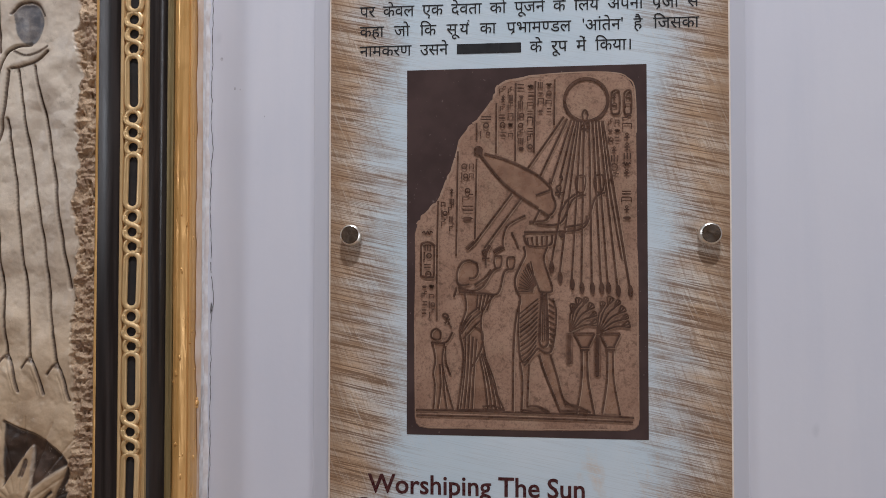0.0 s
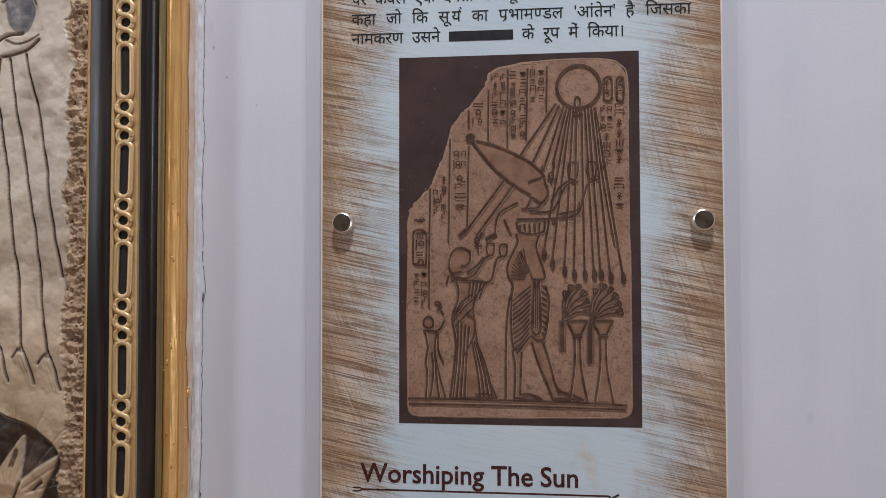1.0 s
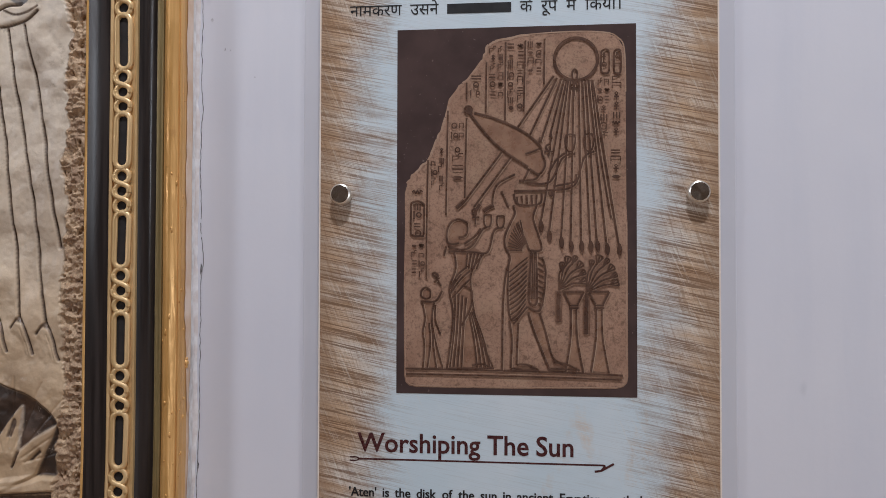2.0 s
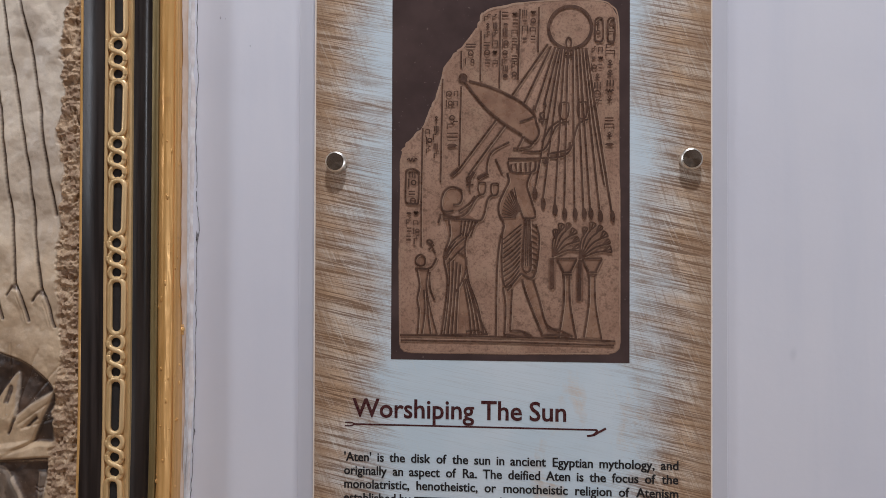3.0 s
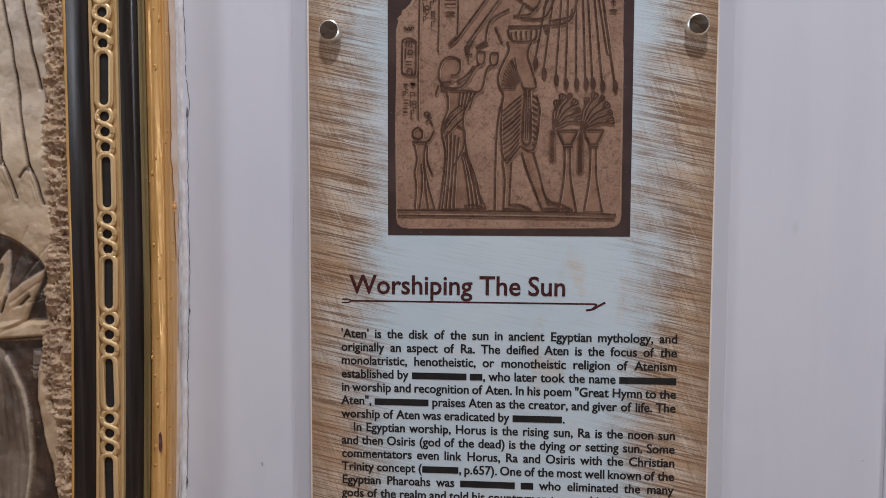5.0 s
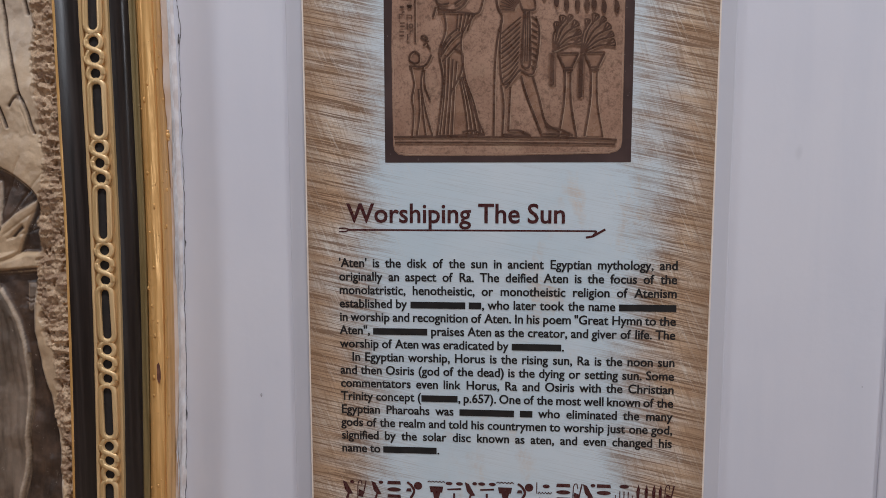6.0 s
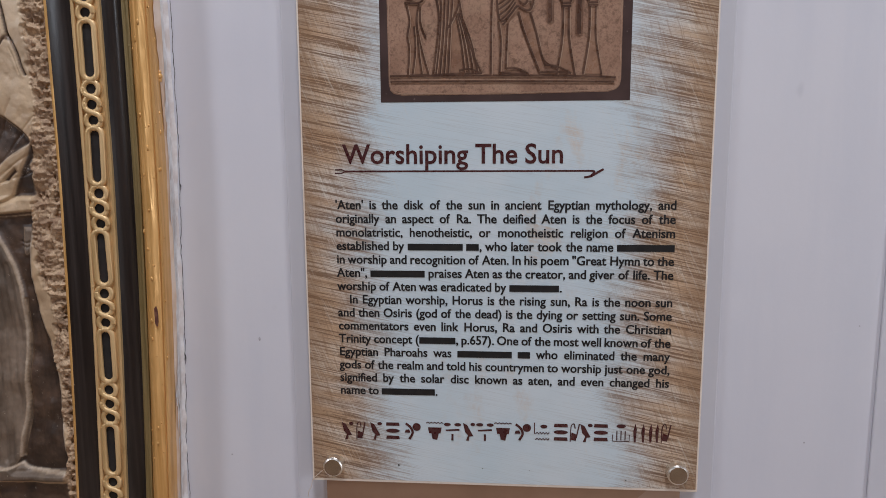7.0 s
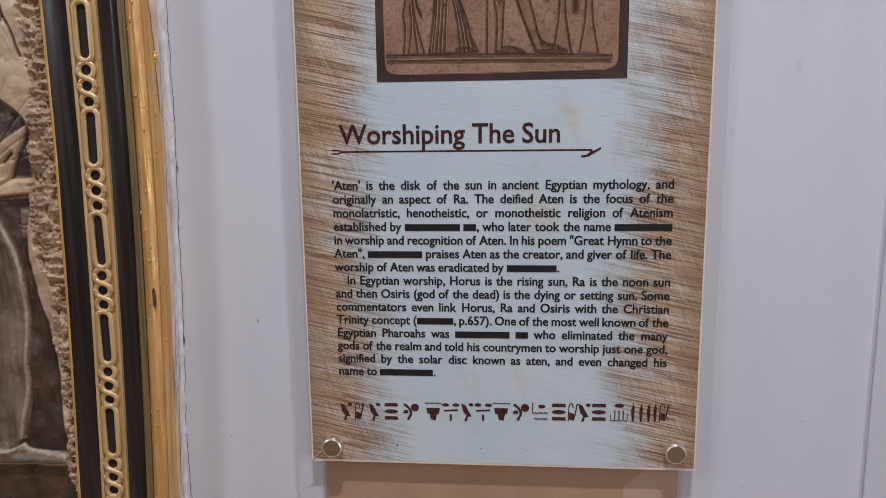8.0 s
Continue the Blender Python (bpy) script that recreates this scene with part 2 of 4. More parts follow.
def structure(name, boxes, mat, label, category):
    bm = bmesh.new()
    for b in boxes:
        box(bm, *b)
    return tagged(new(name, mesh_of(name, bm, mat)), label, category, kind="structure")


def smooth_line(points, steps=6):
    """A rounded line through the points."""
    p = [Vector(q) for q in points]
    if len(p) < 3:
        return p
    out = []
    for i in range(len(p) - 1):
        a, b, c, d = p[max(i - 1, 0)], p[i], p[i + 1], p[min(i + 2, len(p) - 1)]
        for k in range(steps):
            t = k / steps
            out.append(0.5 * (2 * b + (c - a) * t + (2 * a - 5 * b + 4 * c - d) * t * t + (3 * b - a - 3 * c + d) * t ** 3))
    out.append(p[-1])
    return out


def ribbon(bm, points, width, y, taper=False, curved=True):
    """A flat inked or cut line on an upright plane; the points are (x, z)."""
    p = smooth_line(points) if curved else [Vector(q) for q in points]
    last = None
    for i, q in enumerate(p):
        d = p[min(i + 1, len(p) - 1)] - p[max(i - 1, 0)]
        if d.length < 1e-9:
            continue
        n = Vector((-d.y, d.x)).normalized() * width / 2
        if taper:
            n *= 1 - 0.75 * i / (len(p) - 1)
        pair = [bm.verts.new((q.x + n.x, y, q.y + n.y)), bm.verts.new((q.x - n.x, y, q.y - n.y))]
        if last:
            bm.faces.new((last[0], last[1], pair[1], pair[0]))
        last = pair


def patch(bm, points, y, curved=False):
    p = smooth_line(list(points) + [points[0]])[:-1] if curved else [Vector(q) for q in points]
    area = sum(a.x * b.y - b.x * a.y for a, b in zip(p, p[1:] + p[:1]))
    if area < 0:
        p.reverse()
    bm.faces.new([bm.verts.new((q.x, y, q.y)) for q in p])


def disc(bm, x, z, rx, rz, y, n=20):
    patch(bm, [(x + rx * math.cos(2 * math.pi * k / n), z + rz * math.sin(2 * math.pi * k / n)) for k in range(n)], y)


def tube(bm, points, radius, sides=8, closed=False, flat=1.0):
    """A round bar along points in space."""
    p = [Vector(q) for q in points]
    rings = []
    for i, q in enumerate(p):
        a, b = (p[i - 1], p[(i + 1) % len(p)]) if closed else (p[max(i - 1, 0)], p[min(i + 1, len(p) - 1)])
        d = (b - a).normalized()
        u = d.cross(Vector((0, 1, 0))).normalized()
        w = Vector((0, -1, 0))
        rings.append([bm.verts.new(q + radius * (math.cos(2 * math.pi * k / sides) * u + flat * math.sin(2 * math.pi * k / sides) * w)) for k in range(sides)])
    pairs = list(zip(rings, rings[1:])) + ([(rings[-1], rings[0])] if closed else [])
    for r, s in pairs:
        for k in range(sides):
            bm.faces.new((r[k], r[(k + 1) % sides], s[(k + 1) % sides], s[k]))
    if not closed:
        bm.faces.new(rings[0]), bm.faces.new(rings[-1])


def fix_normals(bm):
    bmesh.ops.recalc_face_normals(bm, faces=bm.faces)
    return bm


# ---- the room ----
structure("wall_north", [(-ROOM_W, ROOM_W, 0, 0.2, 0, ROOM_H)], WALL, "pale lavender-white painted plaster wall with faint stains", "wall")
structure("floor", [(-ROOM_W, ROOM_W, -ROOM_D, 0, -0.1, 0)], FLOOR, "plain warm brown stone floor", "floor")
structure("ceiling", [(-ROOM_W, ROOM_W, -ROOM_D, 0, ROOM_H, ROOM_H + 0.1)], CEILING, "plain white ceiling", "ceiling")
for name, x0, x1, z0, z1 in (("wall_west", -ROOM_W - 0.2, -ROOM_W, 1.62, 3.08), ("wall_east", ROOM_W, ROOM_W + 0.2, 0.22, 1.88)):
    structure(name, [(x0, x1, -ROOM_D, -2.25, 0, ROOM_H), (x0, x1, -1.65, 0, 0, ROOM_H), (x0, x1, -2.25, -1.65, 0, z0), (x0, x1, -2.25, -1.65, z1, ROOM_H)],
              ROOMWALL, "plain brown side wall with a narrow window opening", "wall")
b0, b1 = -ROOM_D - 0.2, -ROOM_D
structure("wall_south", [(-ROOM_W, ROOM_W, b0, b1, 0, ROOM_H)], ROOMWALL, "plain brown wall behind the visitor", "wall")

# ---- the framed relief ----
FR_Z0, FR_Z1 = 0.42, 2.06      # lower and upper end of the frame
FR_X0, FR_X1 = -1.06, -0.2685  # its outer sides
frame_thing = thing("framed_stone_relief", (-0.67, 0, FR_Z0), "gold and black frame round a carved limestone relief", "framed relief")


def bend(z):
    """The warp of the old frame, whose lower end leans away from the panel."""
    return -0.013 * min(max((1.15 - z) / 0.45, 0), 1.2) ** 1.5


def moulding(name, profile, mat, label="", rows=90, wobble=0.0, seed=0):
    """One member of the frame: its section (distance in from the outer side, height off the wall) led round all four sides."""
    bm = bmesh.new()
    rings = []
    corners = [(FR_X1, FR_Z0, -1, 1), (FR_X1, FR_Z1, -1, -1), (FR_X0, FR_Z1, 1, -1), (FR_X0, FR_Z0, 1, 1)]
    for c, (x, z, sx, sz) in enumerate(corners):
        nx, nz, tx, tz = corners[(c + 1) % 4]
        n = rows if c == 0 else 1
        for k in range(n):
            t = k / n
            ring = []
            for j, (d, h) in enumerate(profile):
                ax, az = x + sx * d, z + sz * d
                bx, bz = nx + tx * d, nz + tz * d
                px, pz = ax + (bx - ax) * t, az + (bz - az) * t
                if wobble and c == 0 and 0 < k:
                    px += wobble * noise.noise(Vector((j * 3.1 + seed, 0, pz * 14)))
                    h = h + wobble * 0.8 * noise.noise(Vector((j * 1.7 + 5 + seed, 0, pz * 22)))
                ring.append(bm.verts.new((px + bend(pz), -h, pz)))
            rings.append(ring)
    for r, s in zip(rings, rings[1:] + rings[:1]):
        for j in range(len(profile) - 1):
            bm.faces.new((r[j], r[j + 1], s[j + 1], s[j]))
    fix_normals(bm)
    return part(name, bm, mat, frame_thing, label, smooth=False)


def arc(d0, h0, d1, h1, bulge, n=7):
    """A section curve from one point to another, swelling towards the room (or, if negative, hollow)."""
    return [(d0 + (d1 - d0) * k / n, h0 + (h1 - h0) * k / n + bulge * math.sin(math.pi * k / n)) for k in range(n + 1)]


moulding("white_side", [(-0.0008, 0.001), (-0.0010, 0.006), (-0.0005, 0.0125)], FLAKE, "white paint smeared on the outer side of the frame", wobble=0.0012)
moulding("side_strip", [(-0.0004, 0.0100), (-0.0006, 0.015), (-0.0001, 0.0225)], PEACH, "peach-painted outer side of the frame", wobble=0.0007, seed=3)
moulding("outer_moulding", [(0.0002, 0.0205), (-0.0003, 0.0230), (-0.0006, 0.0330), (-0.0003, 0.0415), (0.0006, 0.0448), (0.0012, 0.0458), (0.0021, 0.0446), (0.0030, 0.0466)]
         + arc(0.0035, 0.0472, 0.0205, 0.0470, 0.0058, 12) + [(0.0215, 0.0455)], GOLD, "orange-gold painted outer moulding with a fine groove", wobble=0.0004)
moulding("dull_gold_step", [(0.0215, 0.0456), (0.0218, 0.0482), (0.0243, 0.0482), (0.0248, 0.0464), (0.0268, 0.0470), (0.0284, 0.0470), (0.0288, 0.0456), (0.0312, 0.0454), (0.0320, 0.0440)],
         OLIVE, "dull olive-gold stepped line", wobble=0.0002)
moulding("dark_channel", arc(0.0320, 0.0442, 0.0562, 0.0430, -0.0060, 8), BLACK, "black hollow channel")
moulding("chain_bed", [(0.0562, 0.0431), (0.0565, 0.0467), (0.0586, 0.0473), (0.0605, 0.0460), (0.0612, 0.0441), (0.0882, 0.0441), (0.0890, 0.0460),
                       (0.0911, 0.0473), (0.0926, 0.0465), (0.0930, 0.0431)], CHAIN, "gold bed of the chain ornament with a raised rim each side", wobble=0.0002)
moulding("inner_band", arc(0.0930, 0.0433, 0.1240, 0.0425, 0.0022, 8), BLACK, "black inner band")
moulding("gold_lip", arc(0.1240, 0.0424, 0.1280, 0.0414, 0.0022, 4), GOLD, "thin gold inner lip", wobble=0.0004)

for m_ob in frame_thing.children:
    if m_ob.name in ("inner_band", "dark_channel"):
        m_ob.data.polygons.foreach_set("use_smooth", [True] * len(m_ob.data.polygons))

# the chain ornament: long open links and threes of small rings along the visible stile
CH_X, CH_Y, CH_PITCH, CH_TOP = FR_X1 - 0.0755, -0.0460, 0.1245, 1.2936
SLOT = 0.0605


def stadium(w, length, n=8):
    r, h = w / 2, length / 2 - w / 2
    top = [(r * math.cos(math.pi * k / n), h + r * math.sin(math.pi * k / n)) for k in range(n + 1)]
    return top + [(-x, -z) for x, z in top]


def long_link_mesh():
    bm = bmesh.new()
    tube(bm, [(x, 0, z) for x, z in stadium(0.0180, SLOT + 0.0085)], 0.0037, 8, True, 0.75)
    return mesh_of("long_link", fix_normals(bm), CHAIN)


def long_inset_mesh():
    bm = bmesh.new()
    patch(bm, stadium(0.0125, SLOT + 0.002), 0.0012)
    return mesh_of("dark_slot", bm, HOLE)


def ring_mesh():
    bm = bmesh.new()
    n = 16
    tube(bm, [(0.0093 * math.cos(2 * math.pi * k / n), 0, 0.0093 * math.sin(2 * math.pi * k / n)) for k in range(n)], 0.0034, 8, True, 0.7)
    return mesh_of("ring", fix_normals(bm), CHAIN)


def twist_mesh():
    bm = bmesh.new()
    s = [(-0.0100, 0.0115), (-0.0092, 0.0050), (-0.0040, 0.0012), (0.0040, -0.0012), (0.0092, -0.0050), (0.0100, -0.0115)]
    q = smooth_line([(a, b) for a, b in s], 3)
    tube(bm, [(v.x, -0.0012 * math.cos(math.pi * (i / (len(q) - 1) - 0.5)), v.y) for i, v in enumerate(q)], 0.0034, 8, False, 0.8)
    return mesh_of("twist", fix_normals(bm), CHAIN)


def ring_inset_mesh():
    bm = bmesh.new()
    disc(bm, 0, 0, 0.0068, 0.0068, 0.0012, 14)
    return mesh_of("dark_hole", bm, HOLE)


links = {"long_link": long_link_mesh(), "dark_slot": long_inset_mesh(), "ring": ring_mesh(), "twist": twist_mesh(), "dark_hole": ring_inset_mesh()}
for me in links.values():
    me.polygons.foreach_set("use_smooth", [True] * len(me.polygons))
rng = random.Random(5)


def ornament(name, z, dx=0.0):
    ob = attach(new(name, links[name]), frame_thing)
    ob.matrix_basis = pose(CH_X + dx + bend(z) + rng.uniform(-0.0004, 0.0004), CH_Y, z, 0, rng.uniform(-2, 2), 0)


for k in range(-5, 6):
    top = CH_TOP - CH_PITCH * k
    if not FR_Z0 + 0.17 < top - SLOT or not top < FR_Z1 - 0.12:
        continue
    ornament("long_link", top - SLOT / 2)
    ornament("dark_slot", top - SLOT / 2)
    for j in range(3):
        zc = top - SLOT - 0.0145 - 0.0185 * j
        ornament("ring", zc)
        ornament("dark_hole", zc)
        if j < 2:
            ornament("twist", zc - 0.00925)

# dried paint drips and a rust chip on the outer moulding
bm = bmesh.new()
for k in range(70):
    d, z = rng.uniform(0.0035, 0.0205), rng.uniform(0.62, 1.78)
    r = rng.uniform(0.0006, 0.0019)
    x, y = FR_X1 - d, -(0.0472 + 0.0058 * math.sin(math.pi * (d - 0.0035) / 0.017))
    if k % 3 == 0:
        x, y = FR_X1 + 0.0003, -rng.uniform(0.031, 0.044)
    bmesh.ops.create_icosphere(bm, subdivisions=1, radius=r, matrix=Matrix.LocRotScale((x + bend(z), y, z), None, (1, 0.6, rng.uniform(1, 2.4))))
for z, r in ((1.2335, 0.0042), (1.2290, 0.0030), (1.2385, 0.0026)):
    bmesh.ops.create_icosphere(bm, subdivisions=2, radius=r, matrix=Matrix.LocRotScale((FR_X1 + 0.0004, -0.024, z), None, (0.7, 1, 1)))
part("paint_drips", bm, GOLD, frame_thing, "dried lumps of gold paint", True)["kind"] = "stuff"
bm = bmesh.new()
patch(bm, [(-0.2795 + 0.0042 * math.cos(a / 9 * 6.283) * rng.uniform(0.6, 1.1), 0.9440 + 0.0135 * math.sin(a / 9 * 6.283) * rng.uniform(0.7, 1.1)) for a in range(9)], -0.0522)
part("chipped_spot", bm, CHIP, frame_thing, "dark red chip in the gold paint")

# peach paint smeared up over the gold on the higher part of the stile
bm = bmesh.new()
last = None
for k in range(160):
    z = 1.17 + 0.76 * k / 159
    grow = min(1.0, (z - 1.17) / 0.12)
    hi = 0.0225 + grow * (0.0085 + 0.004 * noise.noise(Vector((2, 4, z * 18))) + 0.002 * noise.noise(Vector((6, 4, z * 70))))
    row = [bm.verts.new((FR_X1 + bend(z) + 0.0013, -h, z)) for h in (0.018, (0.018 + hi) / 2, hi)]
    if last:
        for a in (0, 1):
            bm.faces.new((last[a], last[a + 1], row[a + 1], row[a]))
    last = row
part("peach_smear", fix_normals(bm), PEACH, frame_thing, "peach paint smeared unevenly over the gold side")

# white paint flaking over the outer side, low on the stile
bm = bmesh.new()
for k in range(34):
    z, w = rng.uniform(0.60, 1.26), rng.uniform(0.008, 0.045)
    yc, half = -rng.uniform(0.006, 0.0200), rng.uniform(0.0012, 0.0038)
    n = 9
    swell = [half * math.sin(math.pi * (j + 0.3) / (n + 0.6)) * rng.uniform(0.4, 1.2) for j in range(n + 1)]
    ring = [(yc - swell[j], z - w + 2 * w * j / n) for j in range(n + 1)] + [(yc + swell[n - j], z + w - 2 * w * j / n) for j in range(n + 1)]
    bm.faces.new([bm.verts.new((FR_X1 + bend(zz) + 0.0013 + 0.00003 * k, y, zz)) for y, zz in ring])
fix_normals(bm)
part("flaking_paint", bm, FLAKE, frame_thing, "white paint flaking from the frame's outer side")["kind"] = "stuff"

# the carved stone: a height field of sunk lines, ray tips, a lotus fan and a pleated hem, with a broken edge
GX0, GX1, GZ0, GZ1, STEP = -0.580, -0.4145, 0.62, 1.81, 0.0009
gx = np.arange(GX0, GX1, 0.0007)
gz = np.arange(GZ0, GZ1, STEP)
X, Z = np.meshgrid(gx, gz)


def lattice(cell, seed):
    """Smooth value noise over the stone."""
    r = np.random.RandomState(seed)
    nx, nz = int((GX1 - GX0) / cell) + 4, int((GZ1 - GZ0) / cell) + 4
    v = r.rand(nz, nx)
    fx, fz = (X - GX0) / cell, (Z - GZ0) / cell
    ix, iz = fx.astype(int), fz.astype(int)
    ux, uz = fx - ix, fz - iz
    ux, uz = ux * ux * (3 - 2 * ux), uz * uz * (3 - 2 * uz)
    a = v[iz, ix] * (1 - ux) + v[iz, ix + 1] * ux
    b = v[iz + 1, ix] * (1 - ux) + v[iz + 1, ix + 1] * ux
    return a * (1 - uz) + b * uz - 0.5


def dist_line(points, curved=True):
    p = smooth_line(points, 5) if curved else [Vector(q) for q in points]
    d = np.full(X.shape, 9.0)
    along = np.zeros(X.shape)
    for i, (a, b) in enumerate(zip(p, p[1:])):
        ex, ez = b.x - a.x, b.y - a.y
        t = np.clip(((X - a.x) * ex + (Z - a.y) * ez) / (ex * ex + ez * ez), 0, 1)
        q = np.hypot(X - a.x - t * ex, Z - a.y - t * ez)
        along = np.where(q < d, (i + t) / (len(p) - 1), along)
        d = np.minimum(d, q)
    return d, along


def inside(points, curved=False):
    p = smooth_line(list(points) + [points[0]], 5)[:-1] if curved else [Vector(q) for q in points]
    hit = np.zeros(X.shape, bool)
    for a, b in zip(p, p[1:] + p[:1]):
        if a.y != b.y:
            hit ^= ((a.y > Z) != (b.y > Z)) & (X < (b.x - a.x) * (Z - a.y) / (b.y - a.y) + a.x)
    return hit


def soft_in(points, edge, curved=False):
    """1 inside an outline, 0 outside, with a slope of that width."""
    d, _ = dist_line(list(points) + [points[0]], curved)
    return np.clip(np.where(inside(points, curved), d, -d) / edge * 0.5 + 0.5, 0, 1)


def up(px, py):     # the upper part of the carving, in sheet units
    return (-0.486 + 0.0008 * (px - 90) + 1.65e-5 * (py - 95), 1.693 - 0.000752 * (py - 95))


def mid(cx, cy):    # the lotus
    return (-0.452 + 0.000397 * (cx - 160), 1.148 - 0.000372 * (cy - 305))


def low(cx, cy):    # the foot of the carving
    return (-0.433 + 0.00038 * (cx - 270) + 0.028 * (778 - cy) / 778, 0.704 - 0.00037 * (cy - 778))


H = 0.0070 * lattice(0.045, 1) + 0.0032 * lattice(0.018, 2) + 0.0018 * np.abs(lattice(0.024, 6)) + 0.0007 * lattice(0.006, 3) + 0.0002 * lattice(0.0025, 4)
kind_of = np.zeros(X.shape, int)     # 0 field, 1 broken edge, 2 sunk, 3 groove, 4 blue
width_noise = 0.5 + lattice(0.02, 8)


def cut(points, width, depth, taper=0.0, darken=True, curved=True):
    """A line cut into the stone."""
    global H
    d, t = dist_line(points, curved)
    w = width * (1 - taper * (1 - t)) * (0.9 + 0.3 * width_noise)
    H = H - depth * np.clip(1 - d / w, 0, 1) * (1 - taper * 0.5 * (1 - t))
    if darken:
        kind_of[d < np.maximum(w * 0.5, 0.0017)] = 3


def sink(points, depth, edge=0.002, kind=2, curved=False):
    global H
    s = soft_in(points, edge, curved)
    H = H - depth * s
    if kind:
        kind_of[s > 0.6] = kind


def lift(points, height, edge=0.003, kind=0, curved=True):
    global H
    s = soft_in(points, edge, curved)
    H = H + height * s
    kind_of[s > 0.5] = kind


# rays
for ray in (((41, 125), (53, 231), (70, 356), (82, 441), (91, 547), (103, 640)),
            ((70, 118), (87, 216), (99, 308), (115, 435), (126, 510)),
            ((22, 212), (31, 308), (43, 440), (53, 561), (57, 630)),
            ((0, 330), (5, 441), (10, 537), (12, 626)),
            ((4, -40), (5, 10), (8, 92))):
    cut([up(*q) for q in ray], 0.0036, 0.0050, 0.2)
# leaf-shaped tips of the rays
for hx, hy in ((103, 640), (57, 630), (12, 626)):
    leaf = [(hx - 2, hy - 3), (hx + 9, hy + 16), (hx + 15, hy + 42), (hx + 22, hy + 68), (hx + 13, hy + 64), (hx + 4, hy + 40), (hx - 14, hy + 22)]
    lift([up(*q) for q in leaf], 0.0014, 0.003)
    cut([up(hx + 1, hy), up(hx + 12, hy + 24), up(hx + 17, hy + 48), up(hx + 22, hy + 66)], 0.0027, 0.004, 0.2)
    cut([up(hx + 1, hy), up(hx - 8, hy + 10), up(hx - 16, hy + 21)], 0.0024, 0.003)
    cut([up(hx + 2, hy + 22), up(hx + 10, hy + 46), up(hx + 14, hy + 64)], 0.0012, 0.0015, 0.3, False)
    sink([up(hx, hy - 4), up(hx + 9, hy + 14), up(hx - 5, hy + 9)], 0.0025, 0.002, 3)
# the raised curved band and the dark oval over it
band = [(-30, 230), (-6, 170), (14, 118), (24, 96), (40, 84), (62, 82), (90, 84), (92, 92), (70, 110), (46, 116), (30, 124), (24, 150), (14, 200), (0, 262), (-30, 330)]
lift([up(*q) for q in band], 0.0030, 0.004)
cut([up(*q) for q in ((-30, 222), (-6, 162), (12, 114), (22, 94), (38, 84), (60, 80))], 0.0042, 0.006)
cut([up(*q) for q in ((36, 92), (56, 100), (78, 94), (92, 84))], 0.0015, 0.002)
cut([up(*q) for q in ((30, 122), (50, 118), (74, 110), (93, 92))], 0.0017, 0.003)
cut([up(*q) for q in ((26, 126), (16, 200), (2, 262), (-28, 330))], 0.0026, 0.0035)
oval = [(30, 16), (50, 4), (76, 8), (85, 34), (80, 62), (66, 80), (50, 78), (36, 56)]
sink([up(*q) for q in oval], 0.0030, 0.005, 4, True)
lift([up(*q) for q in ((46, 28), (60, 22), (70, 40), (62, 66), (50, 56))], 0.0022, 0.008, 4)
cut([up(*q) for q in ((28, 22), (46, 4), (72, 4), (85, 26))], 0.0022, 0.003)
# the lotus fan
fan = [(-60, 160), (0, 188), (50, 206), (90, 232), (130, 266), (162, 306), (205, 400), (246, 470), (246, 498), (120, 500), (0, 540), (-60, 550)]
sink([mid(*q) for q in fan], 0.0058, 0.0025)
cut([mid(*q) for q in fan[:6]], 0.0024, 0.003)
for k in range(9):
    a = radians(18 + 17 * k)
    cut([mid(-6 + 60 * math.cos(a), 470 - 60 * math.sin(a)), mid(-6 + 330 * math.cos(a), 470 - 330 * math.sin(a))], 0.0020, 0.0012, 0, False)
lift([mid(*q) for q in ((-60, 400), (-10, 320), (14, 282), (40, 254), (38, 330), (33, 412), (90, 366), (166, 320), (150, 366), (112, 452), (92, 492), (0, 540), (-60, 560))], 0.0056, 0.0022, 0, False)
sink([mid(*q) for q in ((62, 445), (110, 402), (116, 414), (80, 444))], 0.0034, 0.002)
cut([mid(*q) for q in ((33, 412), (22, 440), (6, 470))], 0.0022, 0.003)
cut([mid(*q) for q in ((-2, 360), (16, 306), (20, 316), (8, 360))], 0.0020, 0.002)
lift([mid(*q) for q in ((-60, 520), (20, 508), (100, 496), (180, 494), (236, 498), (232, 520), (208, 538), (120, 548), (40, 556), (-60, 566))], 0.0035, 0.0025)
cut([mid(*q) for q in ((-60, 572), (40, 562), (120, 554), (208, 544))], 0.0026, 0.0035)
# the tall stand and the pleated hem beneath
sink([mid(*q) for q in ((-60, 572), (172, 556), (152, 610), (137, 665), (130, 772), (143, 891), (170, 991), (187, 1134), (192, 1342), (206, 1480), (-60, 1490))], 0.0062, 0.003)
body = [(-80, 575), (-14, 590), (18, 625), (45, 668), (74, 735), (92, 851), (92, 950), (86, 1053), (74, 1160), (62, 1270), (30, 1425), (-80, 1440)]
lift([mid(*q) for q in body], 0.0068, 0.005, 5)
lift([mid(q[0] - 26, q[1] + 10) for q in body], -0.0016, 0.006, 5)
lift([mid(*q) for q in ((112, 604), (150, 606), (146, 640), (134, 680), (112, 690))], 0.0030, 0.004, 5)
cut([mid(*q) for q in ((100, 650), (116, 656), (138, 650))], 0.0016, 0.0020, 0, False)
cut([mid(*q) for q in ((102, 664), (118, 671), (134, 664))], 0.0016, 0.0020, 0, False)
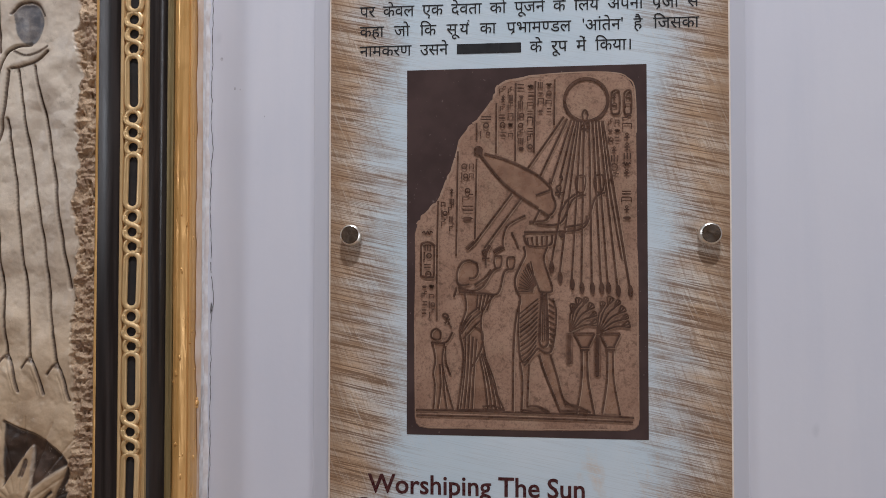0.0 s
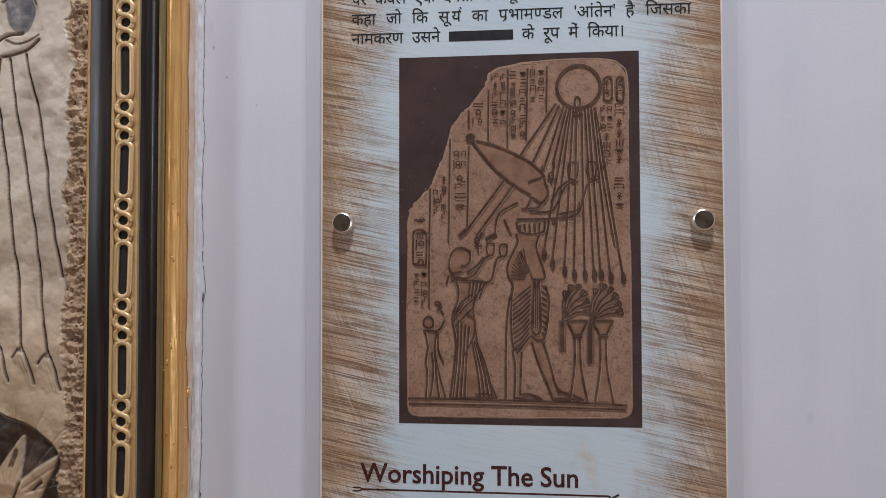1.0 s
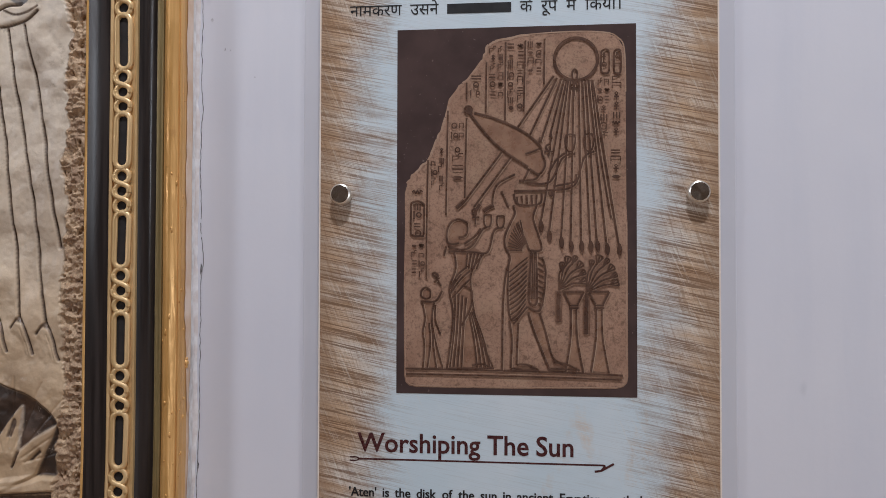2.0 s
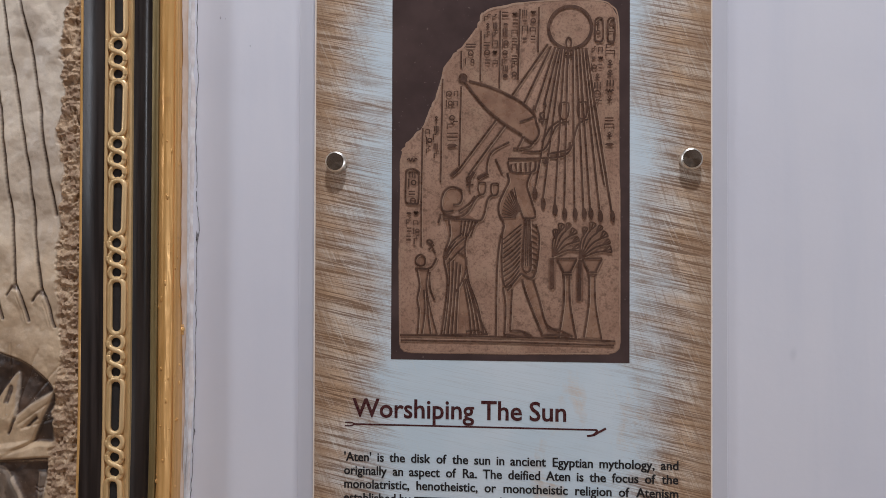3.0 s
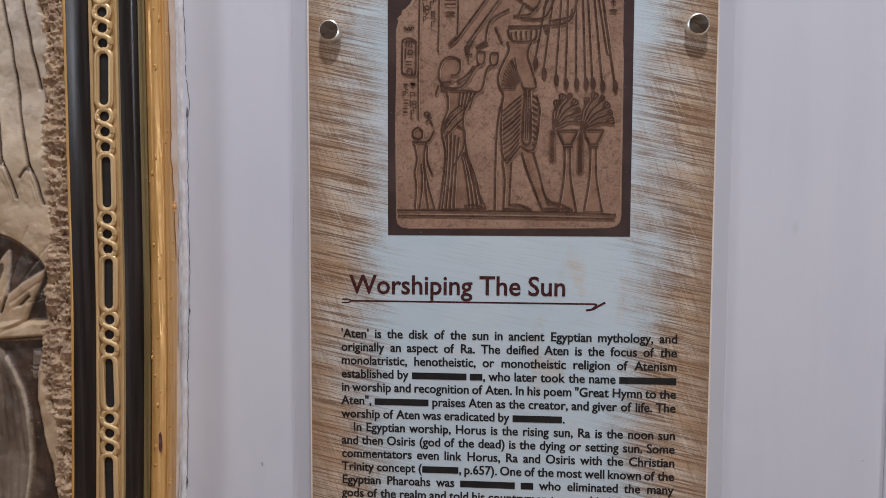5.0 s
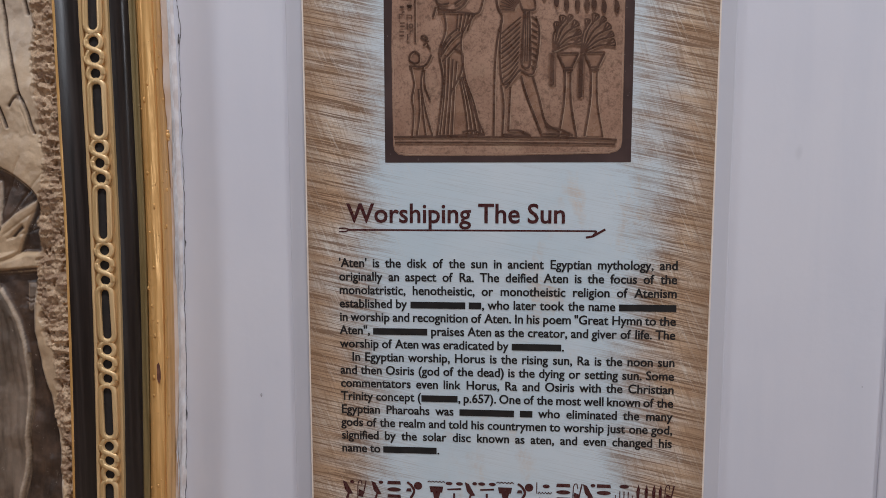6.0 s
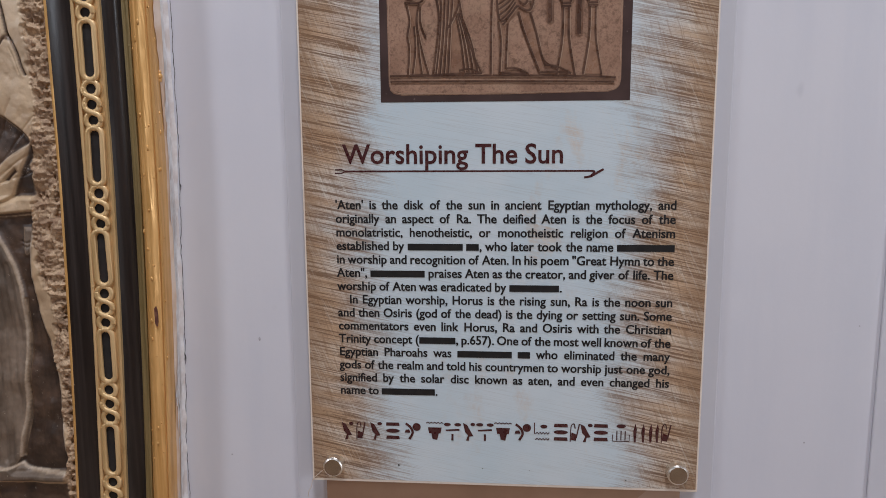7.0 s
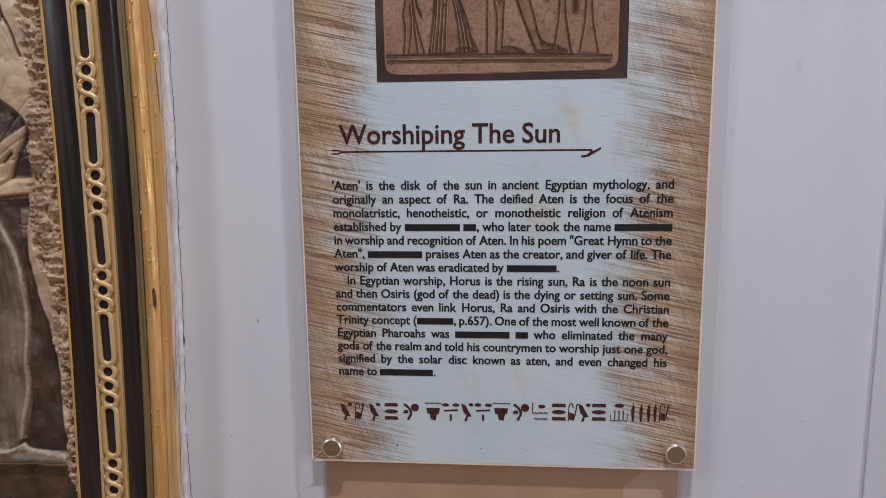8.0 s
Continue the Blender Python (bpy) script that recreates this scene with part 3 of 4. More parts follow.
lift([mid(*q) for q in ((112, 780), (128, 820), (140, 910), (164, 1010), (178, 1134), (182, 1342), (188, 1440), (90, 1440), (104, 1300), (118, 1150), (126, 1010), (116, 890))], 0.0018, 0.007, 2)
for k in range(3):
    cut([mid(116 + 5 * k, 800), mid(130 + 12 * k, 1000), mid(128 + 20 * k, 1180), mid(110 + 30 * k, 1400)], 0.0030, 0.0008, 0, False)
for k in range(5):
    cut([mid(-60 + 28 * k, 640 + 22 * k), mid(-44 + 28 * k, 900), mid(-40 + 29 * k, 1180), mid(-52 + 28 * k, 1440)], 0.0045, 0.0016, 0, False)
cut([mid(*q) for q in ((97, 851), (98, 960), (92, 1060), (78, 1180), (68, 1280), (40, 1420))], 0.0022, 0.0035)
# ridges along the raised parts, with pale highlights painted on them


def ridge(points, width, height, kind):
    global H
    d, _ = dist_line(points)
    H = H + height * np.clip(1 - d / width, 0, 1)
    kind_of[d < width * (0.35 + 0.25 * width_noise)] = kind


ridge([mid(*q) for q in body[2:11]], 0.0034, 0.0016, 6)
ridge([mid(*q) for q in ((150, 612), (137, 665), (131, 772), (144, 891), (171, 991), (188, 1134), (193, 1342), (202, 1440))], 0.0034, 0.0014, 6)
ridge([mid(*q) for q in ((33, 412), (90, 366), (166, 320))], 0.0026, 0.0012, 6)
ridge([mid(*q) for q in ((14, 282), (40, 254), (38, 330), (33, 412))], 0.0024, 0.0012, 6)
# the ledge at the foot
ridge([low(*q) for q in ((-80, 750), (40, 748), (82, 730), (120, 752), (290, 766))], 0.0032, 0.0012, 6)
lift([low(*q) for q in ((-80, 756), (40, 752), (82, 735), (120, 758), (290, 770), (290, 792), (-80, 800))], 0.0062, 0.003, 5, False)
cut([low(*q) for q in ((-80, 786), (100, 790), (290, 788))], 0.0014, 0.0022, 0, False, False)
sink([low(*q) for q in ((-80, 806), (300, 800), (300, 1100), (-80, 1100))], 0.0030, 0.004, 2)
# the broken edge along the frame
edge_x = np.interp(Z[:, :1], (0.74, 0.87, 0.93, 0.99, 1.05, 1.18, 1.34, 1.60), (-0.4378, -0.4405, -0.4457, -0.4575, -0.4560, -0.4479, -0.4455, -0.4438))
edge_x = edge_x + 0.009 * lattice(0.035, 11)[:, :1] + 0.006 * lattice(0.011, 12)[:, :1] + 0.003 * lattice(0.004, 15)[:, :1]
for _ in range(2):
    H[1:-1, 1:-1] = 0.25 * H[1:-1, 1:-1] + 0.1875 * (H[:-2, 1:-1] + H[2:, 1:-1] + H[1:-1, :-2] + H[1:-1, 2:])
broken = np.clip((X - edge_x) / 0.004, 0, 1)
H = H * (1 - broken) + broken * (0.0002 + 0.007 * lattice(0.022, 21) - 0.011 * np.abs(lattice(0.013, 22)) - 0.006 * np.abs(lattice(0.0060, 24)) + 0.0032 * lattice(0.0030, 23))
kind_of[(broken > 0.5)] = 1
H = np.clip(H, -0.0115, 0.006)

rows_n, cols_n = X.shape
Z_SEAT = np.interp(Z, (0.62, 0.707, 1.1476, 1.2335, 1.7013, 1.81), (0.643, 0.7255, 1.1596, 1.2363, 1.6877, 1.79))
verts = np.stack([0.15 + 0.966 * (X - 0.15), -0.042 - H, Z_SEAT], -1).reshape(-1, 3)
ids = np.arange(rows_n * cols_n).reshape(rows_n, cols_n)
quads = np.stack([ids[:-1, :-1], ids[:-1, 1:], ids[1:, 1:], ids[1:, :-1]], -1).reshape(-1, 4)
me = bpy.data.meshes.new("carved_stone")
me.from_pydata(verts.tolist(), [], quads.tolist())
me.materials.append(RELIEF)


def soft_mask(k):
    """Where the stone has that tone, with a soft border."""
    v = np.pad((kind_of == k).astype(float), 1, mode="edge")
    for _ in range(2):
        v[1:-1, 1:-1] = 0.36 * v[1:-1, 1:-1] + 0.16 * (v[:-2, 1:-1] + v[2:, 1:-1] + v[1:-1, :-2] + v[1:-1, 2:])
    return np.clip(v[1:-1, 1:-1], 0, 1)


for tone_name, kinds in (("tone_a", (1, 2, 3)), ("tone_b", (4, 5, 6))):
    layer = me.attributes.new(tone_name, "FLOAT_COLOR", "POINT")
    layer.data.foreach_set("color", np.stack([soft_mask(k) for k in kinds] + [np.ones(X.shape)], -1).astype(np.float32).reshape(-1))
me.polygons.foreach_set("use_smooth", np.ones(len(quads), bool))
me.update()
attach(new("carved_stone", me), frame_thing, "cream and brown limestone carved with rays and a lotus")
bm = bmesh.new()
box(bm, FR_X0 + 0.11, -0.552, -0.0420, -0.0006, FR_Z0 + 0.11, FR_Z1 - 0.11)
box(bm, -0.556, FR_X1 - 0.126, -0.0417, -0.0008, 1.786, FR_Z1 - 0.11)
box(bm, -0.556, FR_X1 - 0.140, -0.0417, -0.0008, FR_Z0 + 0.11, 0.646)
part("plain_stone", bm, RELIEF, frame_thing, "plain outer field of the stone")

# plaster filler along the frame and the crack in the wall beside it
bm = bmesh.new()
last = None
for k in range(400):
    z = FR_Z0 + (FR_Z1 - FR_Z0) * k / 399
    w = 0.0044 + 0.0028 * noise.noise(Vector((3, 0, z * 9))) + 0.0022 * noise.noise(Vector((8, 0, z * 45)))
    row = [bm.verts.new(v) for v in ((FR_X1 + bend(z) + 0.0003, -0.0075 - 0.002 * noise.noise(Vector((0, 1, z * 30))), z), (FR_X1 + bend(z) + w * 0.5, -0.0028, z), (FR_X1 + bend(z) + w, -0.0002, z))]
    if last:
        for a in (0, 1):
            bm.faces.new((last[a], last[a + 1], row[a + 1], row[a]))
    last = row
tagged(new("filler_trim", mesh_of("filler_trim", fix_normals(bm), FILLER)), "uneven pinkish white filler smeared along the frame", "trim", kind="structure")
bm = bmesh.new()
pts = []
for k in range(300):
    z = 0.55 + 1.4 * k / 299
    pts.append((-0.2605 + 0.0035 * noise.noise(Vector((1, 2, z * 7))) + 0.0030 * noise.noise(Vector((1, 5, z * 26))) + 0.0012 * noise.noise(Vector((4, 5, z * 110))) - 0.033 * max(0, 1.15 - z), z))
seg = []
for k, q in enumerate(pts):
    seg.append(q)
    if len(seg) > 3 and noise.noise(Vector((7, 7, q[1] * 16))) > 0.34:
        ribbon(bm, seg, 0.0009, -0.0007, False, False)
        seg = []
if len(seg) > 1:
    ribbon(bm, seg, 0.0009, -0.0007, False, False)
for cz, s in ((1.352, 0.0085), (1.098, 0.006), (0.873, 0.009)):
    cx = -0.2600 - 0.033 * max(0, 1.15 - cz)
    patch(bm, [(cx - 0.0012, cz - s), (cx + 0.0010, cz - s * 0.4), (cx + 0.0016, cz + s * 0.3), (cx - 0.0002, cz + s), (cx - 0.0010, cz)], -0.0009)
tagged(new("wall_crack", mesh_of("wall_crack", bm, CRACK)), "thin dark crack running up the plaster beside the frame", "crack", kind="structure")

# small scuffs in the paint
bm = bmesh.new()
scuff = random.Random(9)
for x, z, r in ((-0.2480, 1.6760, 0.0026), (-0.2300, 1.6370, 0.0018), (-0.2230, 1.6360, 0.0010), (-0.1900, 1.60, 0.0012), (-0.155, 1.755, 0.0014), (-0.2130, 0.742, 0.0014), (-0.168, 0.902, 0.0022),
                (0.452, 0.690, 0.0012), (0.520, 0.780, 0.0014), (0.640, 1.05, 0.0012), (0.575, 0.93, 0.0010)):
    patch(bm, [(x + r * scuff.uniform(0.4, 1.0) * math.cos(k * 0.785), z + 1.5 * r * scuff.uniform(0.4, 1.0) * math.sin(k * 0.785)) for k in range(8)], -0.0006)
tagged(new("wall_scuff", mesh_of("wall_scuff", bm, SCUFF)), "tiny grey scuffs in the wall paint", "scuff", kind="structure")

# ---- the information panel ----
PY = -0.022                          # the printed face
PX0, PX1, PZ0, PZ1 = -0.0965, 0.3855, 0.7235, 2.165
# wall boards whose darker paint carries the panel's shading
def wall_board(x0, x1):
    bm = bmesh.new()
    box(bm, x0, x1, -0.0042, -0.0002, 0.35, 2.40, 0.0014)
    return tagged(new("mounting_board", mesh_of("mounting_board", bm, BOARD_SHADED)), "thin lavender-white painted board fixed flat on the wall, darkened for the panel's shading", "board", "boards on the wall")


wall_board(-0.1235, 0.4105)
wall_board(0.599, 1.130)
# a brown sheet put where the panel shades the wall below it
board = thing("shade_sheet", (0.143, -0.0044, 0.60), "plain brown sheet flat behind the panel, standing in for its shade", "board")
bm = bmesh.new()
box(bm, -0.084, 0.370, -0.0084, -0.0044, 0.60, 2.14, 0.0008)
part("shade_face", bm, SHADE_BROWN, board)
# the shade's slanting edge, painted as a paler brown
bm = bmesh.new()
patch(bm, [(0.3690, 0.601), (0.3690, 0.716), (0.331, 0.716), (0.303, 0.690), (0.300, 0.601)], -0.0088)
part("lit_corner", bm, LIT_BROWN, board, "paler corner painted where the panel's shade ends")

panel = thing("information_panel", (0.1445, PY + 0.002, PZ0), "tall printed acrylic panel with scratched brown edges and steel bolts", "sign")
bm = bmesh.new()
box(bm, PX0 - 0.0022, PX1 + 0.0022, PY + 0.0004, PY + 0.0050, PZ0 - 0.0035, PZ1 + 0.003, 0.0007)
part("acrylic_sheet", bm, ACRYLIC, panel, "clear acrylic sheet with bright cut edges")
bm = bmesh.new()
patch(bm, [(PX0, PZ0), (PX1, PZ0), (PX1, PZ1), (PX0, PZ1)], PY)
part("printed_sheet", bm, PRINT, panel, "brown scratched print fading to pale blue")

# standoff bolts
def bolt_meshes():
    bm = bmesh.new()
    n, prof = 40, [(0.0, -0.0130), (0.0070, -0.0130), (0.0108, -0.0130), (0.0122, -0.0120), (0.0129, -0.0102), (0.0129, -0.0002), (0.0, -0.0002)]
    rings = [[bm.verts.new((r * math.cos(6.28318 * k / n), y, r * math.sin(6.28318 * k / n))) for k in range(n)] if r else [bm.verts.new((0, y, 0))] for r, y in prof]
    for a, b in zip(rings, rings[1:]):
        for k in range(n):
            f = [a[k % len(a)], b[k % len(b)], b[(k + 1) % len(b)], a[(k + 1) % len(a)]]
            bm.faces.new(list(dict.fromkeys(f)))
    fix_normals(bm)
    for f in bm.faces:
        f.material_index = 0 if f.calc_center_median().y < -0.0129 else 1
    cap = mesh_of("cap", bm, (CAP, RIM))
    bm = bmesh.new()
    bmesh.ops.create_cone(bm, cap_ends=True, segments=24, radius1=0.009, radius2=0.009, depth=0.0172, matrix=pose(0, 0.0134, 0, 90))
    return cap, mesh_of("barrel", bm, STEEL)


def turned_steel():
    m = Mat("turned_steel", 0.25, 1.0)
    m.colour((0.43, 0.385, 0.335))
    r = m.t.nodes.new("ShaderNodeTexWave")
    r.wave_type, r.rings_direction = "RINGS", "Y"
    r.inputs["Scale"].default_value, r.inputs["Distortion"].default_value = 900, 0.4
    m.put(r.inputs["Vector"], m.co)
    m.p.inputs["Anisotropic"].default_value = 0.65
    tan = m.t.nodes.new("ShaderNodeTangent")
    tan.direction_type, tan.axis = "RADIAL", "Y"
    m.put(m.p.inputs["Tangent"], tan.outputs["Tangent"])
    return m.bump(r.outputs["Fac"], 0.08, 0.0003).m


CAP = turned_steel()
RIM = simple("polished_rim", (0.84, 0.79, 0.71), (0.92, 0.88, 0.82), 200, 0.34, 1.0)
cap_mesh, barrel_mesh = bolt_meshes()
for k, (x, z) in enumerate(((-0.0690, 1.4445), (0.3610, 1.4445), (-0.0690, 0.7440), (0.3610, 0.7470))):
    bolt = attach(new("standoff_bolt", cap_mesh), panel, "round turned-steel bolt cap")
    bolt.matrix_basis = pose(x, PY, z, 0, 25 * k, 0)
    barrel = new("barrel", barrel_mesh)
    barrel.parent = bolt

# ---- the printed photograph on it: a carved slab before a dark ground ----
PIC_W, PIC_Z0, PIC_Z1 = 0.2902, 1.2, 1.6487
photo = bmesh.new()
patch(photo, [(0, PIC_Z0), (PIC_W, PIC_Z0), (PIC_W, PIC_Z1), (0, PIC_Z1)], PY - 0.0003)
photo = part("printed_photograph", photo, GROUND, panel, "printed photograph of a carved slab on a dark ground")


def art(px, py):
    """From the drawing's slanted sheet units to the panel."""
    a = (px - 720) / (424 + 3.5 * (py - 113) / 665)
    t, b = 126 - 12.7 * a, 769 + 9.7 * a
    v = (py - t) / (b - t)
    return (PIC_W * (a + 0.037 * a * (1 - a)), PIC_Z1 - v * (PIC_Z1 - PIC_Z0))


def A(cx, cy):      # upper sheet of the drawing
    return art(700 + cx / 2.204, 100 + cy / 2.204)


def B(cx, cy):      # lower sheet
    return art(700 + cx / 2.148, 441 + cy / 2.148)


def aa(*n):
    return [A(*q) for q in zip(n[::2], n[1::2])]


def bb(*n):
    return [B(*q) for q in zip(n[::2], n[1::2])]


def dd(*n):     # the drawing's own units
    return [art(*q) for q in zip(n[::2], n[1::2])]


Y1, Y2, Y3 = PY - 0.0005, PY - 0.0008, PY - 0.0018
stack = {"n": 0}


def above(y):
    """A hair's breadth above the last ink laid on that level."""
    stack["n"] += 1
    return y - 0.000004 * (stack["n"] % 97)


slab = aa(75, 752, 75, 700, 85, 660, 120, 612, 165, 568, 200, 490, 233, 402, 247, 330, 300, 268, 375, 180, 400, 118, 430, 98, 560, 74, 740, 62, 860, 66, 905, 85, 932, 130, 938, 300, 942, 752)
slab += bb(922, 60, 924, 300, 926, 646, 922, 670, 908, 684, 880, 692, 500, 690, 120, 682, 92, 676, 78, 662, 73, 640, 70, 300, 75, 30)
bm = bmesh.new()
patch(bm, slab, Y1)
part("stone_slab", bm, STONE, photo, "printed brown stone slab with a broken corner")
# edge shading of the slab, drawn as paler ribbons
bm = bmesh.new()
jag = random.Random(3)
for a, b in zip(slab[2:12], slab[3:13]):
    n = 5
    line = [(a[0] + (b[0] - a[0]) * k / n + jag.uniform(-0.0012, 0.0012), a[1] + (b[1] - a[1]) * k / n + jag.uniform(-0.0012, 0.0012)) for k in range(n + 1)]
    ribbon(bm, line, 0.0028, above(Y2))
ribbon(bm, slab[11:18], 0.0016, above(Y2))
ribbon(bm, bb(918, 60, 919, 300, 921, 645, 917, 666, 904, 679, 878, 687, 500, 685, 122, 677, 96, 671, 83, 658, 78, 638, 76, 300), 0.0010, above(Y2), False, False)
part("slab_edge", bm, PALE, photo, "lighter edge of the printed slab, its shading drawn in")


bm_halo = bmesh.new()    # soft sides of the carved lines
bm_light = bmesh.new()   # highlights drawn on the lower lips of the carved lines


def drawn(name, lines, width=0.0017, label="", mat=None, y=None):
    bm = bmesh.new()
    for q in lines:
        ribbon(bm, q, width * 1.15, above(Y3 if y is None else y))
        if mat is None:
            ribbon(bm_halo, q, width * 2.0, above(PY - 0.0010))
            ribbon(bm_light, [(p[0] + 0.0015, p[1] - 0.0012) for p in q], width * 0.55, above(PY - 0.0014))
    return part(name, bm, mat or LINE, photo, label)


# sun disc and rays
bm = bmesh.new()
cx, cz = A(742, 172)
for k in range(48):
    a0, a1 = 2 * math.pi * k / 48, 2 * math.pi * (k + 1) / 48
    r0, r1 = 0.0240, 0.0276
    bm.faces.new([bm.verts.new((cx + r * math.cos(a), Y3, cz + r * math.sin(a))) for r, a in ((r0, a0), (r0, a1), (r1, a1), (r1, a0))])
part("sun_disc", bm, LINE, photo, "round sun disc outlined on the slab")
drawn("sun_mark", [aa(730, 248, 728, 225, 737, 212, 748, 225, 745, 248), aa(736, 262, 722, 282, 750, 282, 736, 262), aa(736, 262, 736, 318), aa(718, 290, 754, 290)], 0.0014)
rays = [aa(655, 238, 515, 440), aa(668, 246, 562, 472), aa(684, 250, 604, 500), aa(696, 254, 640, 480), aa(452, 538, 300, 742), aa(492, 552, 345, 752)]
ends = ((590, 62, 705), (622, 100, 712), (668, 125, 722), (705, 140, 734), (745, 140, 754), (780, 140, 768), (806, 140, 780), (843, 150, 792), (890, 152, 808))
for ex, ey, sx in ends:
    rays.append([A(sx, 254), B(ex, ey)])
for q in rays:
    drawn("sun_ray", [q], 0.0016)
for ex, ey, sx in ends:
    bm = bmesh.new()
    patch(bm, [B(ex - 3, ey - 14), B(ex + 6, ey - 8), B(ex + 12, ey + 12), B(ex + 6, ey + 34), B(ex - 2, ey + 30), B(ex - 8, ey + 8)], above(Y3), True)
    part("ray_end", bm, LINE, photo)
for q in (bb(270, 6, 285, -8, 300, -22), bb(335, 30, 350, 4, 358, -10), bb(372, 18, 390, 6, 412, -4), bb(640, -60, 628, -40)):
    drawn("ray_end", [q], 0.0034)

# columns of signs: ruled lines and rows of small marks
for q in (dd(981, 142, 980, 223), dd(947, 145, 944, 272), dd(912, 148, 911, 287), dd(878, 184, 877, 273), dd(843, 220, 843, 250), dd(843, 283, 840, 425), dd(810, 270, 807, 455),
          dd(775, 358, 773, 470, 773, 568), dd(1064, 215, 1078, 330, 1100, 460)):
    drawn("ruled_line", [q], 0.0014)
sign = random.Random(11)


def small_sign(lines, fills, x, y, w, h):
    """One worn, unreadable mark about w by h, in the drawing's own units."""
    k = sign.randrange(9)
    if k == 0:
        for j in range(2):
            lines.append(dd(x - w / 2, y - h / 4 + j * h / 2, x + w / 2, y - h / 4 + j * h / 2))
    elif k == 1:
        lines.append(dd(x - w / 2, y + h / 3, x - w / 2, y - h / 3, x + w / 2, y - h / 3, x + w / 2, y + h / 3))
    elif k == 2:
        r = min(w, h) * 0.42
        lines.append([art(x + r * math.cos(a * 0.7), y + r * math.sin(a * 0.7)) for a in range(10)])
    elif k == 3:
        for j in (-0.35, 0, 0.35):
            lines.append(dd(x + j * w, y - h / 2, x + j * w, y + h / 2))
    elif k == 4:
        lines.append(dd(x - w / 2, y, x - w / 3, y - h / 4, x - w / 6, y + h / 6, x, y - h / 4, x + w / 6, y + h / 6, x + w / 3, y - h / 4, x + w / 2, y))
    elif k == 5:
        lines.append(dd(x - w / 2, y - h / 2, x - w / 2, y + h / 2))
        lines.append([art(x + w * 0.2 + h * 0.28 * math.cos(a * 0.7), y + h * 0.28 * math.sin(a * 0.7)) for a in range(10)])
    elif k == 6:
        fills.append(dd(x - w / 2, y, x - w / 4, y - h / 4, x + w / 4, y - h / 4, x + w / 2, y, x + w / 5, y + h / 5, x - w / 5, y + h / 5))
    elif k == 7:
        lines.append(dd(x - w / 2, y + h / 2, x - w / 2, y - h / 6, x, y - h / 6, x + w * 0.1, y - h / 2, x + w / 2, y - h / 2))
    else:
        lines.extend((dd(x, y - h * 0.05, x, y + h / 2), dd(x - w / 3, y + h * 0.08, x + w / 3, y + h * 0.08),
                      dd(x, y - h * 0.05, x - w / 5, y - h * 0.35, x, y - h / 2, x + w / 5, y - h * 0.35, x, y - h * 0.05)))


for x, y0, y1, w in ((889, 156, 246, 11), (903, 156, 246, 9), (921, 150, 276, 11), (938, 150, 276, 10), (956, 147, 212, 10), (970, 147, 212, 9), (860, 206, 243, 20), (821, 292, 330, 11), (833, 292, 330, 8),
                     (827, 335, 408, 21), (785, 360, 412, 8), (799, 338, 412, 9), (757, 410, 428, 20), (757, 436, 492, 13), (751, 505, 560, 9), (764, 505, 560, 9),
                     (1086, 168, 200, 10), (1110, 168, 200, 9), (1079, 213, 262, 8), (1091, 213, 262, 8), (1087, 262, 325, 14), (1109, 206, 325, 15), (1108, 338, 402, 17)):
    lines, fills = [], []
    y = y0 + 5
    while y < y1 - 3:
        h = sign.uniform(9, 15)
        small_sign(lines, fills, x + sign.uniform(-1, 1), y, w * sign.uniform(0.8, 1.05), h)
        y += h + 4
    bm = bmesh.new()
    for q in lines:
        ribbon(bm, q, 0.0016, above(Y3), False, len(q) > 6)
    for q in fills:
        patch(bm, q, above(Y3))
    part("sign_column", bm, LINE, photo)["kind"] = "stuff"
drawn("oval_ring", [aa(842, 142, 858, 134, 872, 146, 872, 216, 858, 228, 842, 216, 842, 142)], 0.0015)
drawn("oval_ring", [aa(892, 142, 906, 134, 918, 146, 918, 216, 906, 228, 892, 216, 892, 142)], 0.0015)
drawn("oval_ring", [aa(100, 752, 104, 735, 130, 730, 150, 742, 152, 752), bb(98, -5, 97, 90, 104, 108, 132, 112, 146, 100, 147, -5)], 0.0016)

